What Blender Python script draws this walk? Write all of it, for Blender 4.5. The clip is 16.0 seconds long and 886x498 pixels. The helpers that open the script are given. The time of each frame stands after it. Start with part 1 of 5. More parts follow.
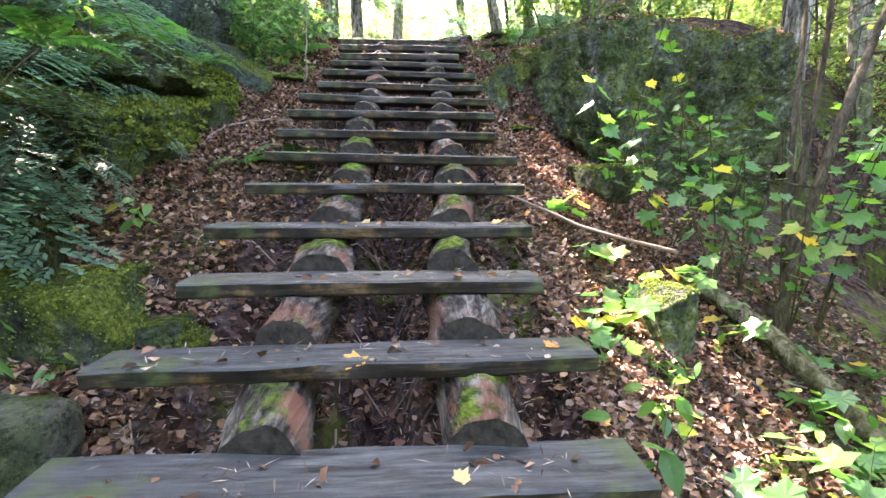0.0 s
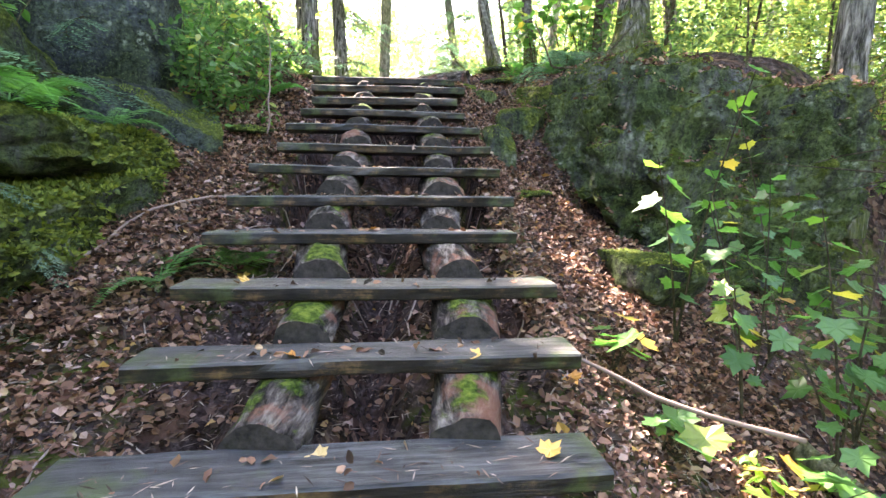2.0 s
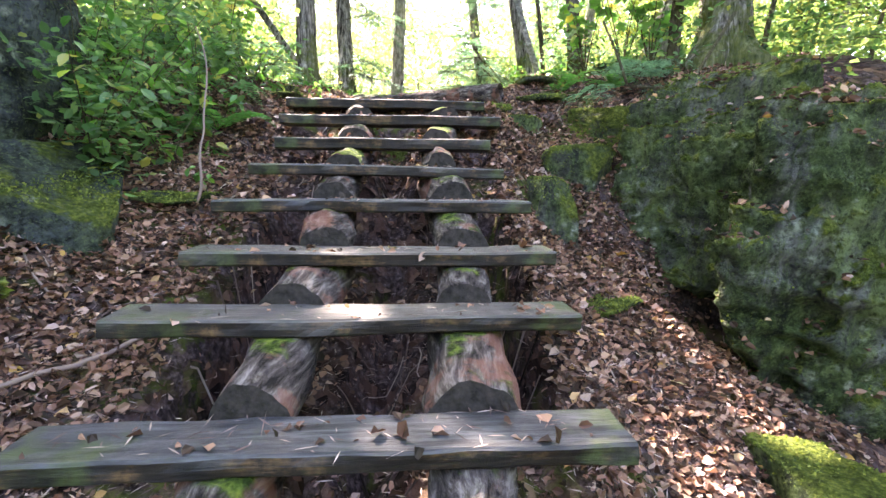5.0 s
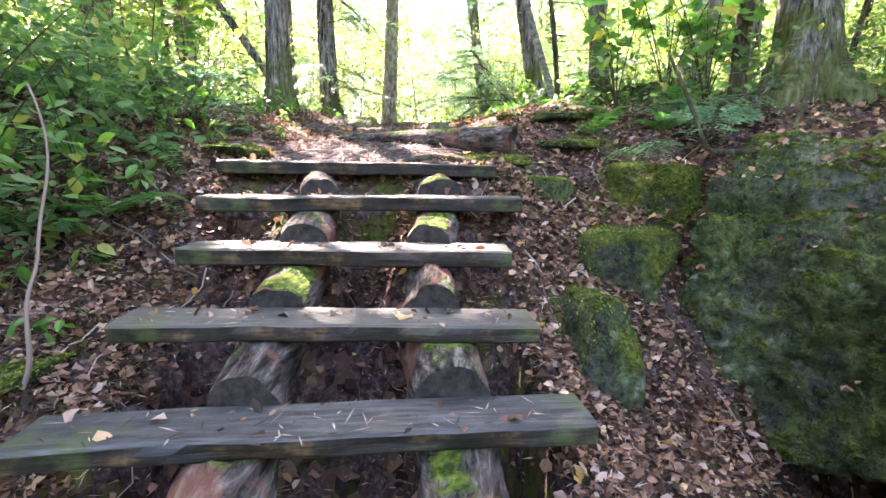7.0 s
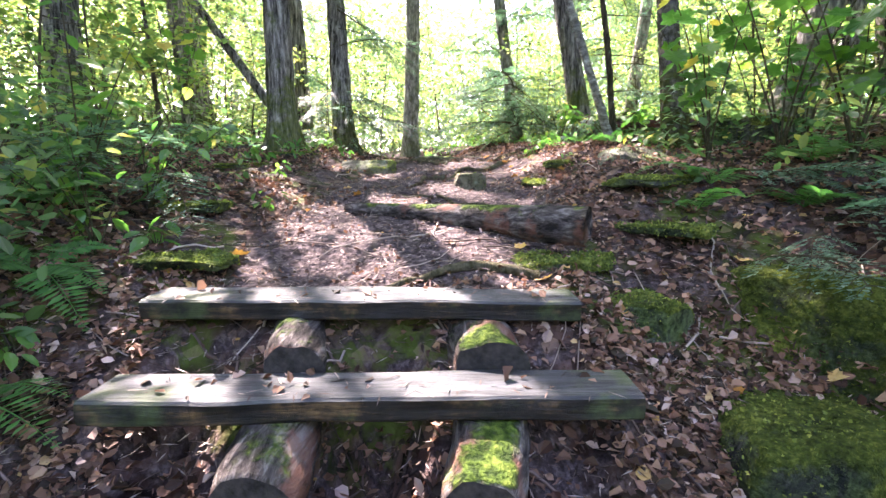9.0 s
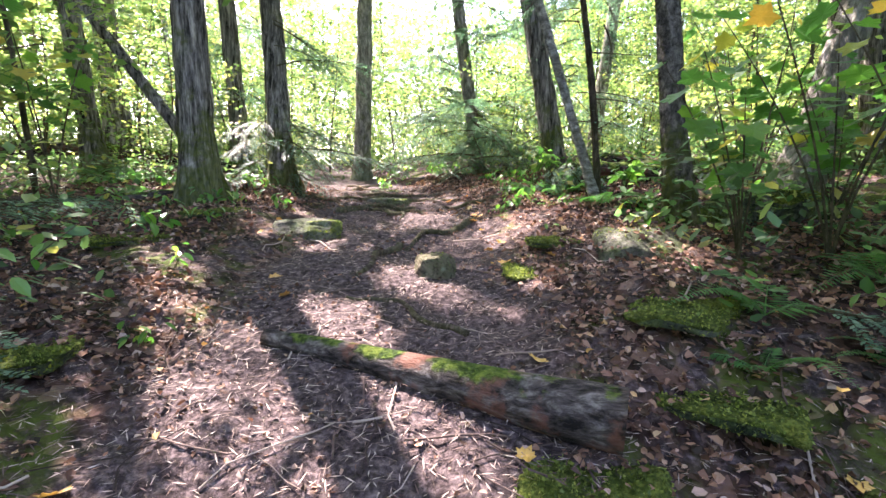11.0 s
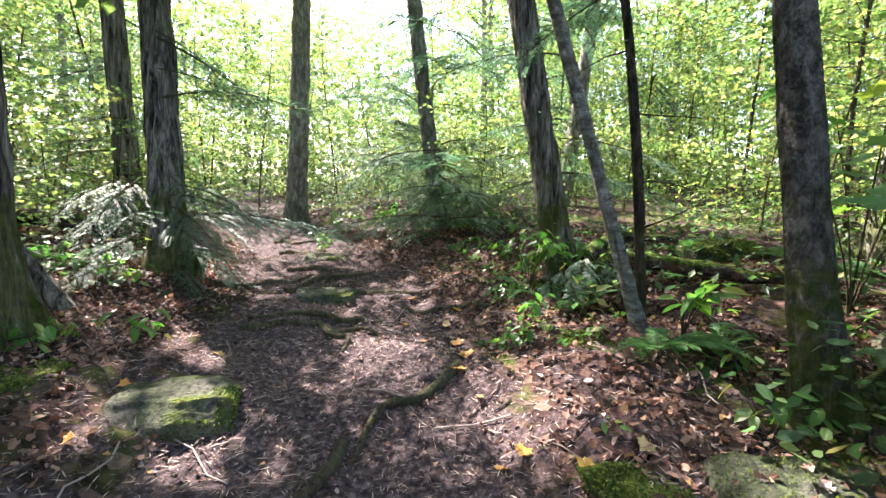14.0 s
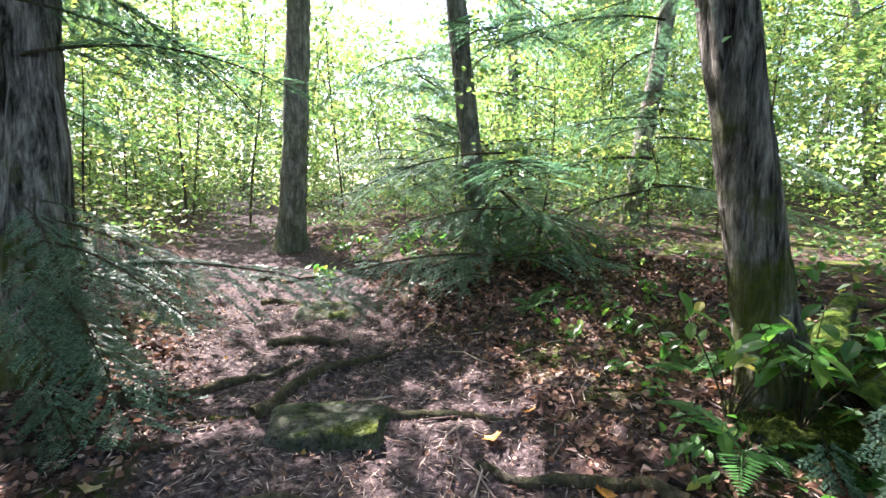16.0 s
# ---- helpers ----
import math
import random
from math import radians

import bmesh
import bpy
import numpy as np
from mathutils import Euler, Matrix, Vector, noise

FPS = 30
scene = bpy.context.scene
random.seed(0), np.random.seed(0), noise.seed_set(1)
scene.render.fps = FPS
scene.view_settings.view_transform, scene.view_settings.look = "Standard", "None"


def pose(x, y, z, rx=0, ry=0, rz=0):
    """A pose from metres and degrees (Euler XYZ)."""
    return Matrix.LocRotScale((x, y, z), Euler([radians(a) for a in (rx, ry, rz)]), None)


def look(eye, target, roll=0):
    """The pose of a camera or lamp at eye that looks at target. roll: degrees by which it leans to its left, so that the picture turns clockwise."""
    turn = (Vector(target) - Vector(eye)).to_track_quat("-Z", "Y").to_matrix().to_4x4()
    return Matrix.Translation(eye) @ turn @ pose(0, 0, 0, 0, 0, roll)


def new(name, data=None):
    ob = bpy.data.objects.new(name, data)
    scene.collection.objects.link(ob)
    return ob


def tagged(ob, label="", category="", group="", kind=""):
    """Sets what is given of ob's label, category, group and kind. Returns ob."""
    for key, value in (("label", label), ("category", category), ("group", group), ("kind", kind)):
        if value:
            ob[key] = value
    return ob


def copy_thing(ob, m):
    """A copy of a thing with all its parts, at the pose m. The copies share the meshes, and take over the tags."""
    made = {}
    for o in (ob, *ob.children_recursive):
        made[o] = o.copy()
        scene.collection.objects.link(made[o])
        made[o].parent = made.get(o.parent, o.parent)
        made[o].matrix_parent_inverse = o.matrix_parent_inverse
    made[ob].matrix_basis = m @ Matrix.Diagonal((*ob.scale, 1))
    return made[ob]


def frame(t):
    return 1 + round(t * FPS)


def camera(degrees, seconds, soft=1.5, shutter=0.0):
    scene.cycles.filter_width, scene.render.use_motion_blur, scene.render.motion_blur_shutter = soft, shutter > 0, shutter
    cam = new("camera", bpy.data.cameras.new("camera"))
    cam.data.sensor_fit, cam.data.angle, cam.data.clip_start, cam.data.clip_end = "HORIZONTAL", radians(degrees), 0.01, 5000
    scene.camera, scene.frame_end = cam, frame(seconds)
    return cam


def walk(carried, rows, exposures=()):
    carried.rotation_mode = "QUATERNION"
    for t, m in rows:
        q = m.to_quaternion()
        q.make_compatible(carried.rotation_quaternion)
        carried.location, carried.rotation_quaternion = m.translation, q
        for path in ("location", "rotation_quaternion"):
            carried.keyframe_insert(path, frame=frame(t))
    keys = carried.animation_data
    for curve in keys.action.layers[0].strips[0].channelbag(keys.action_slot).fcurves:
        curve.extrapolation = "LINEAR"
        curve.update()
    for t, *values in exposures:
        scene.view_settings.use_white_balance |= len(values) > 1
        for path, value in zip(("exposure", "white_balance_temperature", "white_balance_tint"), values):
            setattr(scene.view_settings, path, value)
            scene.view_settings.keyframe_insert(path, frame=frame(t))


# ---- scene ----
cam = camera(87.8, 16.0)
PATH = [
    (0, (0.759, -0.131, 0.8), (0.684, 1.844, 0.49), 0.5),
    (0.5, (0.669, 0.194, 0.98), (0.587, 2.171, 0.683), 0.6),
    (1, (0.578, 0.467, 1.151), (0.54, 2.445, 0.861), 0.7),
    (1.5, (0.651, 0.717, 1.189), (0.604, 2.698, 0.914), 0.7),
    (2, (0.64, 0.975, 1.348), (0.616, 2.959, 1.1), 0.6),
    (2.5, (0.575, 1.247, 1.53), (0.601, 3.232, 1.291), 0.6),
    (3, (0.65, 1.527, 1.581), (0.631, 3.512, 1.337), 0.6),
    (3.5, (0.605, 1.821, 1.696), (0.541, 3.805, 1.451), 0.3),
    (3.7, (0.551, 1.936, 1.73), (0.476, 3.919, 1.483), 0.2),
    (5.8, (0.56, 3.067, 2.223), (0.465, 5.034, 1.876), 1.2),
    (6, (0.572, 3.209, 2.277), (0.488, 5.176, 1.923), 1.0),
    (6.5, (0.576, 3.532, 2.432), (0.496, 5.502, 2.097), 0.8),
    (7, (0.493, 3.795, 2.614), (0.409, 5.765, 2.279), 0.8),
    (7.5, (0.503, 4.072, 2.651), (0.337, 6.039, 2.326), 0.4),
    (8, (0.425, 4.364, 2.819), (0.247, 6.334, 2.521), 0.0),
    (8.5, (0.319, 4.609, 3.038), (0.148, 6.579, 2.736), -0.1),
    (9, (0.335, 4.91, 3.11), (0.15, 6.877, 2.799), -0.3),
    (9.5, (0.234, 5.148, 3.205), (0.113, 7.119, 2.892), -0.5),
    (9.7, (0.214, 5.296, 3.331), (0.124, 7.268, 3.007), -0.5),
    (11.8, (0.225, 6.173, 3.881), (0.252, 8.152, 3.597), 0.7),
    (12, (0.21, 6.276, 3.98), (0.23, 8.256, 3.701), 0.7),
    (12.5, (0.083, 6.555, 4.04), (0.148, 8.538, 3.789), 0.9),
    (13, (0.096, 6.779, 4.147), (0.229, 8.759, 3.897), 1.1),
    (13.5, (0.153, 7.178, 4.317), (0.355, 9.153, 4.077), 1.4),
    (14, (0.069, 7.63, 4.305), (0.326, 9.599, 4.07), 1.6),
    (14.5, (0.004, 8.061, 4.347), (0.254, 10.03, 4.094), 1.6),
    (15, (0.015, 8.583, 4.499), (0.231, 10.555, 4.244), 1.4),
    (15.5, (-0.124, 9.111, 4.473), (0.091, 11.085, 4.233), 1.4),
    (16, (-0.164, 9.67, 4.471), (0.075, 11.644, 4.253), 1.7),
]
walk(cam, [(t, look(eye, target, roll)) for t, eye, target, roll in PATH], [(0, 4.6, 7400, 26), (3.5, 4.35, 7350, 24), (6, 4.6, 7300, 29), (7.5, 4.4, 7000, 29), (9, 3.95, 6700, 29), (12.5, 3.35, 6700, 22), (14.5, 3.1, 6500, 20), (16, 3.12, 6250, 20)])

# ---- light ----
SUN_AZ, SUN_EL = -35.0, 50.0
SUN_DIR = Vector((math.sin(radians(SUN_AZ)) * math.cos(radians(SUN_EL)), math.cos(radians(SUN_AZ)) * math.cos(radians(SUN_EL)), math.sin(radians(SUN_EL))))
world = bpy.data.worlds.new("sky")
scene.world = world
world.use_nodes = True
wn = world.node_tree
wn.nodes.clear()
sky = wn.nodes.new("ShaderNodeTexSky")
sky.sky_type, sky.sun_disc = "NISHITA", False
sky.sun_elevation, sky.sun_rotation = radians(SUN_EL), radians(SUN_AZ)
sky.air_density, sky.dust_density, sky.ozone_density = 1.0, 2.0, 1.0
back = wn.nodes.new("ShaderNodeBackground")
back.inputs["Strength"].default_value = 0.15
wout = wn.nodes.new("ShaderNodeOutputWorld")
wn.links.new(sky.outputs[0], back.inputs[0])
wn.links.new(back.outputs[0], wout.inputs[0])
sun = new("sun", bpy.data.lights.new("sun", "SUN"))
sun.data.energy, sun.data.angle, sun.data.color = 4.5, radians(0.55), (1.0, 0.95, 0.86)
sun.matrix_world = look(SUN_DIR * 60, (0, 0, 0))


# ---- materials ----
class Mat:
    """A small wrapper that makes node trees short to write."""

    def __init__(self, name):
        self.m = bpy.data.materials.new(name)
        self.m.use_nodes = True
        self.t = self.m.node_tree
        self.t.nodes.clear()
        self.out = self.n("ShaderNodeOutputMaterial")
        self.b = self.n("ShaderNodeBsdfPrincipled")
        self.link(self.b.outputs[0], self.out.inputs[0])

    def n(self, kind, **values):
        node = self.t.nodes.new(kind)
        for k, v in values.items():
            setattr(node, k, v)
        return node

    def link(self, a, b):
        self.t.links.new(a, b)

    def coord(self, scale=(1, 1, 1), local=True):
        c = self.n("ShaderNodeTexCoord")
        mp = self.n("ShaderNodeMapping")
        mp.inputs["Scale"].default_value = scale
        self.link(c.outputs["Object"], mp.inputs[0])
        return mp.outputs[0]

    def noise(self, scale, detail=4.0, rough=0.6, vec=None, distort=0.0):
        x = self.n("ShaderNodeTexNoise")
        x.inputs["Scale"].default_value = scale
        x.inputs["Detail"].default_value = detail
        x.inputs["Roughness"].default_value = rough
        x.inputs["Distortion"].default_value = distort
        if vec is not None:
            self.link(vec, x.inputs["Vector"])
        return x.outputs["Fac"]

    def voronoi(self, scale, vec=None, feature="F1", out="Distance"):
        x = self.n("ShaderNodeTexVoronoi", feature=feature)
        x.inputs["Scale"].default_value = scale
        if vec is not None:
            self.link(vec, x.inputs["Vector"])
        return x.outputs[out]

    def ramp(self, fac, stops):
        r = self.n("ShaderNodeValToRGB")
        el = r.color_ramp.elements
        while len(el) < len(stops):
            el.new(0.5)
        for e, (p, c) in zip(el, stops):
            e.position = p
            e.color = (*c, 1) if len(c) == 3 else c
        self.link(fac, r.inputs[0])
        return r.outputs[0]

    def step(self, fac, a, b):
        r = self.n("ShaderNodeMapRange", interpolation_type="SMOOTHSTEP")
        r.inputs["From Min"].default_value, r.inputs["From Max"].default_value = a, b
        self.link(fac, r.inputs[0])
        return r.outputs[0]

    def math(self, op, a, b=0.0):
        x = self.n("ShaderNodeMath", operation=op)
        for i, v in enumerate((a, b)):
            if isinstance(v, (int, float)):
                x.inputs[i].default_value = v
            else:
                self.link(v, x.inputs[i])
        return x.outputs[0]

    def mix(self, fac, a, b, blend="MIX"):
        x = self.n("ShaderNodeMix", data_type="RGBA", blend_type=blend)
        for s, v in ((x.inputs[0], fac), (x.inputs[6], a), (x.inputs[7], b)):
            if isinstance(v, (int, float)):
                s.default_value = v
            elif isinstance(v, tuple):
                s.default_value = (*v, 1)
            else:
                self.link(v, s)
        return x.outputs[2]

    def bump(self, height, strength=0.5, distance=0.02):
        x = self.n("ShaderNodeBump")
        x.inputs["Strength"].default_value, x.inputs["Distance"].default_value = strength, distance
        self.link(height, x.inputs["Height"])
        self.link(x.outputs[0], self.b.inputs["Normal"])

    def upness(self):
        g = self.n("ShaderNodeNewGeometry")
        s = self.n("ShaderNodeSeparateXYZ")
        self.link(g.outputs["Normal"], s.inputs[0])
        return s.outputs["Z"]

    def island(self):
        return self.n("ShaderNodeNewGeometry").outputs["Random Per Island"]

    def one(self):
        return self.n("ShaderNodeObjectInfo").outputs["Random"]

    def set(self, color=None, rough=0.8, spec=0.3):
        if color is not None:
            if isinstance(color, tuple):
                self.b.inputs["Base Color"].default_value = (*color, 1)
            else:
                self.link(color, self.b.inputs["Base Color"])
        if isinstance(rough, (int, float)):
            self.b.inputs["Roughness"].default_value = rough
        else:
            self.link(rough, self.b.inputs["Roughness"])
        self.b.inputs["Specular IOR Level"].default_value = spec
        return self


def leaf_mat(name, stops, glow, share=0.45, rough=0.45, per_object=False, spec=0.4):
    """Leaf blades: a glossy skin with light shining through."""
    k = Mat(name)
    col = k.ramp(k.one() if per_object else k.island(), stops)
    v = k.noise(9.0, 3.0, 0.6, k.coord())
    col = k.mix(k.math("MULTIPLY", v, 0.35), col, (0.02, 0.03, 0.008))
    k.set(col, rough, spec)
    tr = k.n("ShaderNodeBsdfTranslucent")
    k.link(k.mix(1.0, col, glow, "MULTIPLY"), tr.inputs[0])
    ms = k.n("ShaderNodeMixShader")
    ms.inputs[0].default_value = share
    k.link(k.b.outputs[0], ms.inputs[1])
    k.link(tr.outputs[0], ms.inputs[2])
    k.link(ms.outputs[0], k.out.inputs[0])
    return k.m


M = {}
GREEN = [(0.0, (0.045, 0.09, 0.03)), (0.35, (0.1, 0.16, 0.05)), (0.7, (0.16, 0.22, 0.065)), (0.93, (0.26, 0.26, 0.08)), (1.0, (0.36, 0.27, 0.08))]
M["leaf"] = leaf_mat("broad_leaf", GREEN, (2.1, 2.35, 1.8), 0.52)
# distant leaves, made duller and less glossy in place of haze
M["leaf_far"] = leaf_mat("muted_far_leaf", [(0.0, (0.035, 0.07, 0.03)), (0.4, (0.08, 0.13, 0.05)), (0.8, (0.14, 0.19, 0.068)), (0.96, (0.22, 0.22, 0.08)), (1.0, (0.34, 0.23, 0.09))], (1.85, 2.1, 1.75), 0.42, 0.6, spec=0.15)
M["leaf_dark"] = leaf_mat("shade_leaf", [(0.0, (0.025, 0.06, 0.025)), (0.5, (0.055, 0.115, 0.045)), (0.9, (0.1, 0.16, 0.055)), (1.0, (0.27, 0.22, 0.06))], (2.6, 2.9, 2.2), 0.45)
M["needle"] = leaf_mat("conifer_spray", [(0.0, (0.03, 0.068, 0.044)), (0.5, (0.068, 0.13, 0.088)), (1.0, (0.14, 0.215, 0.145))], (2.0, 2.4, 1.9), 0.35, 0.5)
M["fern"] = leaf_mat("fern_leaf", [(0.0, (0.03, 0.1, 0.03)), (1.0, (0.07, 0.18, 0.05))], (2.4, 2.8, 1.6), 0.4)
M["maple"] = leaf_mat("maple_leaf", [(0.0, (0.035, 0.11, 0.035)), (0.6, (0.06, 0.16, 0.04)), (0.88, (0.1, 0.2, 0.035)), (0.95, (0.4, 0.32, 0.07)), (1.0, (0.45, 0.24, 0.06))], (2.4, 2.7, 1.5), 0.4, 0.35, True)
M["litter"] = leaf_mat("fallen_leaf", [(0.0, (0.014, 0.007, 0.007)), (0.4, (0.09, 0.041, 0.031)), (0.65, (0.22, 0.112, 0.08)), (0.85, (0.32, 0.185, 0.13)), (0.97, (0.42, 0.3, 0.27)), (1.0, (0.45, 0.26, 0.07))], (1.4, 1.2, 1.0), 0.12, 0.6, spec=0.2)
M["yellow"] = leaf_mat("yellow_fallen_leaf", [(0.0, (0.45, 0.18, 0.03)), (0.5, (0.5, 0.3, 0.07)), (1.0, (0.45, 0.33, 0.17))], (1.3, 1.2, 1.0), 0.15, 0.5, True)
M["moss_tuft"] = leaf_mat("moss_blade", [(0.0, (0.045, 0.075, 0.012)), (0.5, (0.115, 0.155, 0.024)), (1.0, (0.23, 0.26, 0.045))], (1.6, 1.7, 1.2), 0.25, 0.7)


def rock_mat(name, moss_at, algae_amount, tone=1.0, pits=0.8, floor=(0.007, 0.008, 0.009), tint=(1.0, 1.02, 1.0), lichen_at=0.54):
    """Grey stone under a film of dark algae, pale lichen spots, and moss where it faces up."""
    k = Mat(name)
    c = k.coord()
    grain = k.noise(60, 6, 0.75, c)
    mid = k.noise(9, 7, 0.7, c, 0.6)
    big = k.noise(1.7, 6, 0.65, c, 0.8)
    streak = k.noise(2.2, 6, 0.7, k.coord((2.6, 2.6, 0.7)), 0.7)
    col = k.ramp(big, [(0.36, floor), (0.5, tuple(tone * v * w for v, w in zip((0.06, 0.06, 0.06), tint))), (0.66, tuple(tone * v * w for v, w in zip((0.16, 0.16, 0.16), tint)))])
    col = k.mix(k.step(mid, 0.3, 0.55), k.mix(pits, col, (0.01, 0.01, 0.01)), col)
    col = k.mix(k.math("MULTIPLY", k.step(grain, 0.54, 0.72), 0.3), col, (0.2, 0.2, 0.18))
    algae = k.step(k.math("ADD", k.math("MULTIPLY", streak, 0.7), k.math("MULTIPLY", mid, 0.3)), 0.38, 0.56)
    ac = k.ramp(k.math("ADD", k.math("MULTIPLY", k.noise(20, 6, 0.75, c), 0.5), k.math("MULTIPLY", k.noise(2.8, 5, 0.6, c), 0.5)), [(0.36, (0.006, 0.012, 0.004)), (0.48, (0.05, 0.08, 0.025)), (0.6, (0.16, 0.21, 0.085))])
    col = k.mix(k.math("MULTIPLY", algae, algae_amount), col, ac)
    col = k.mix(k.math("MULTIPLY", k.step(k.noise(30, 6, 0.8, c), 0.5, 0.4), 0.65), col, (0.006, 0.008, 0.005))
    col = k.mix(k.math("MULTIPLY", k.step(k.noise(44, 6, 0.8, c), 0.53, 0.62), 0.5), col, (0.14, 0.19, 0.08))
    spots = k.step(k.voronoi(11, c), 0.42, 0.18)
    patch = k.step(k.noise(1.9, 5, 0.65, c), lichen_at, lichen_at + 0.1)
    spots = k.math("MULTIPLY", k.math("MULTIPLY", spots, patch), k.step(k.noise(34, 5, 0.75, c), 0.4, 0.58))
    col = k.mix(k.math("MULTIPLY", spots, 0.7), col, (0.33, 0.37, 0.29))
    up = k.math("ADD", k.math("MULTIPLY", k.upness(), 0.5), k.math("MULTIPLY", k.math("SUBTRACT", k.noise(2.6, 7, 0.7, c), 0.5), 2.2))
    g = k.n("ShaderNodeNewGeometry")
    up = k.math("ADD", up, k.math("MULTIPLY", k.math("SUBTRACT", g.outputs["Pointiness"], 0.5), 4.0))
    mossy = k.step(up, moss_at, moss_at + 0.26)
    mc = k.ramp(k.math("ADD", k.math("MULTIPLY", k.noise(38, 5, 0.75, c), 0.6), k.math("MULTIPLY", k.noise(4, 4, 0.6, c), 0.4)), [(0.36, (0.008, 0.015, 0.003)), (0.5, (0.062, 0.088, 0.015)), (0.64, (0.2, 0.23, 0.045))])
    col = k.mix(mossy, col, mc)
    k.set(col, 0.9, 0.1)
    h = k.math("ADD", k.math("MULTIPLY", grain, 0.35), k.math("ADD", k.math("MULTIPLY", mid, 1.2), k.math("MULTIPLY", mossy, k.noise(45, 3, 0.6, c))))
    k.bump(h, 1.0, 0.11)
    return k.m


def bark_mat(name, dark, light, moss=0.25, scale=(9, 9, 1.3), plates=0.0):
    k = Mat(name)
    c = k.coord(scale)
    f = k.noise(2.2, 6, 0.65, c, 0.4)
    fine = k.noise(9, 5, 0.7, c)
    col = k.ramp(k.math("ADD", k.math("MULTIPLY", f, 0.7), k.math("MULTIPLY", fine, 0.3)), [(0.4, dark), (0.5, tuple(a * 0.7 + b * 0.3 for a, b in zip(dark, light))), (0.64, light)])
    o = k.coord()
    w = k.noise(1.6, 4, 0.6, o)
    col = k.mix(k.math("MULTIPLY", k.step(w, 0.5, 0.68), 0.3), col, (0.13, 0.14, 0.12))
    s = k.n("ShaderNodeSeparateXYZ")
    k.link(o, s.inputs[0])
    low = k.step(s.outputs["Z"], 1.3, 0.0)
    mm = k.math("MULTIPLY", k.step(k.math("ADD", k.noise(3.5, 5, 0.65, o), k.math("MULTIPLY", low, 0.22)), 0.55, 0.68), moss * 2.2)
    col = k.mix(mm, col, k.ramp(k.noise(20, 3, 0.5, o), [(0.3, (0.03, 0.05, 0.008)), (0.7, (0.1, 0.12, 0.015))]))
    k.set(col, 0.95, 0.06)
    k.bump(k.math("ADD", f, k.math("MULTIPLY", fine, 0.5)), 1.0, 0.06)
    return k.m


def tread_mat():
    k = Mat("weathered_plank")
    c = k.coord((1.2, 14, 14))
    g = k.noise(3.0, 6, 0.65, c, 0.3)
    o = k.coord()
    # greys lifted a little to hold the sheen on the plank tops
    col = k.ramp(g, [(0.34, (0.008, 0.008, 0.009)), (0.5, (0.036, 0.038, 0.042)), (0.68, (0.085, 0.09, 0.098))])
    tone = k.one()
    col = k.mix(k.math("MULTIPLY", k.step(tone, 0.55, 0.9), 0.3), col, (0.13, 0.112, 0.085))
    wet = k.step(k.noise(2.6, 5, 0.6, o), 0.42, 0.6)
    col = k.mix(k.math("MULTIPLY", wet, 0.5), col, (0.03, 0.03, 0.034))
    # sides coloured darker than the top: brown wet stain and shade together
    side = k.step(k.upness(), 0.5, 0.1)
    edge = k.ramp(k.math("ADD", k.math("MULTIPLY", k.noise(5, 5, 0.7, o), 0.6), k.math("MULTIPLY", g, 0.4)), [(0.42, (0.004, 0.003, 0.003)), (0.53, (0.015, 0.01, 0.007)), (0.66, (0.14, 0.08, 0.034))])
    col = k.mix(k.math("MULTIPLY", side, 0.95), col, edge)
    s = k.n("ShaderNodeSeparateXYZ")
    k.link(o, s.inputs[0])
    ends = k.step(k.math("ABSOLUTE", s.outputs["X"]), 0.35, 0.85)
    alg = k.math("MULTIPLY", k.step(k.math("ADD", k.noise(4.0, 5, 0.65, o), k.math("MULTIPLY", ends, 0.16)), 0.58, 0.74), 0.75)
    col = k.mix(alg, col, (0.042, 0.058, 0.02))
    k.set(col, k.ramp(k.noise(7, 4, 0.6, o), [(0.3, (0.45,) * 3), (0.7, (0.8,) * 3)]), 0.22)
    k.bump(k.math("ADD", g, k.math("MULTIPLY", k.noise(12, 5, 0.7, c), 0.6)), 0.55, 0.012)
    return k.m


def log_mat(name, scale, moss_at=0.7):
    k = Mat(name)
    c = k.coord(scale)
    o = k.coord()
    g = k.noise(2.4, 6, 0.7, c, 0.4)
    col = k.ramp(g, [(0.4, (0.01, 0.008, 0.008)), (0.52, (0.055, 0.045, 0.042)), (0.66, (0.17, 0.15, 0.14))])
    red = k.step(k.noise(4.2, 5, 0.65, o), 0.5, 0.6)
    col = k.mix(k.math("MULTIPLY", red, 0.6), col, (0.15, 0.065, 0.045))
    mm = k.step(k.math("ADD", k.math("MULTIPLY", k.upness(), 0.25), k.noise(3.4, 5, 0.65, o)), moss_at, moss_at + 0.1)
    col = k.mix(mm, col, k.ramp(k.noise(25, 3, 0.6, o), [(0.38, (0.014, 0.026, 0.005)), (0.5, (0.04, 0.066, 0.01)), (0.65, (0.1, 0.13, 0.022))]))
    k.set(col, 0.9, 0.1)
    k.bump(k.math("ADD", g, k.math("MULTIPLY", mm, k.noise(50, 3, 0.6, o))), 0.9, 0.025)
    return k.m


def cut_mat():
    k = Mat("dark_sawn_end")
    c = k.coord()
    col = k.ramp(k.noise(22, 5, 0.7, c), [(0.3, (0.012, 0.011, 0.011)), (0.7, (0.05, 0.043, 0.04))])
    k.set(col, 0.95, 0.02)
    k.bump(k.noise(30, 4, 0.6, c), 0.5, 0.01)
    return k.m


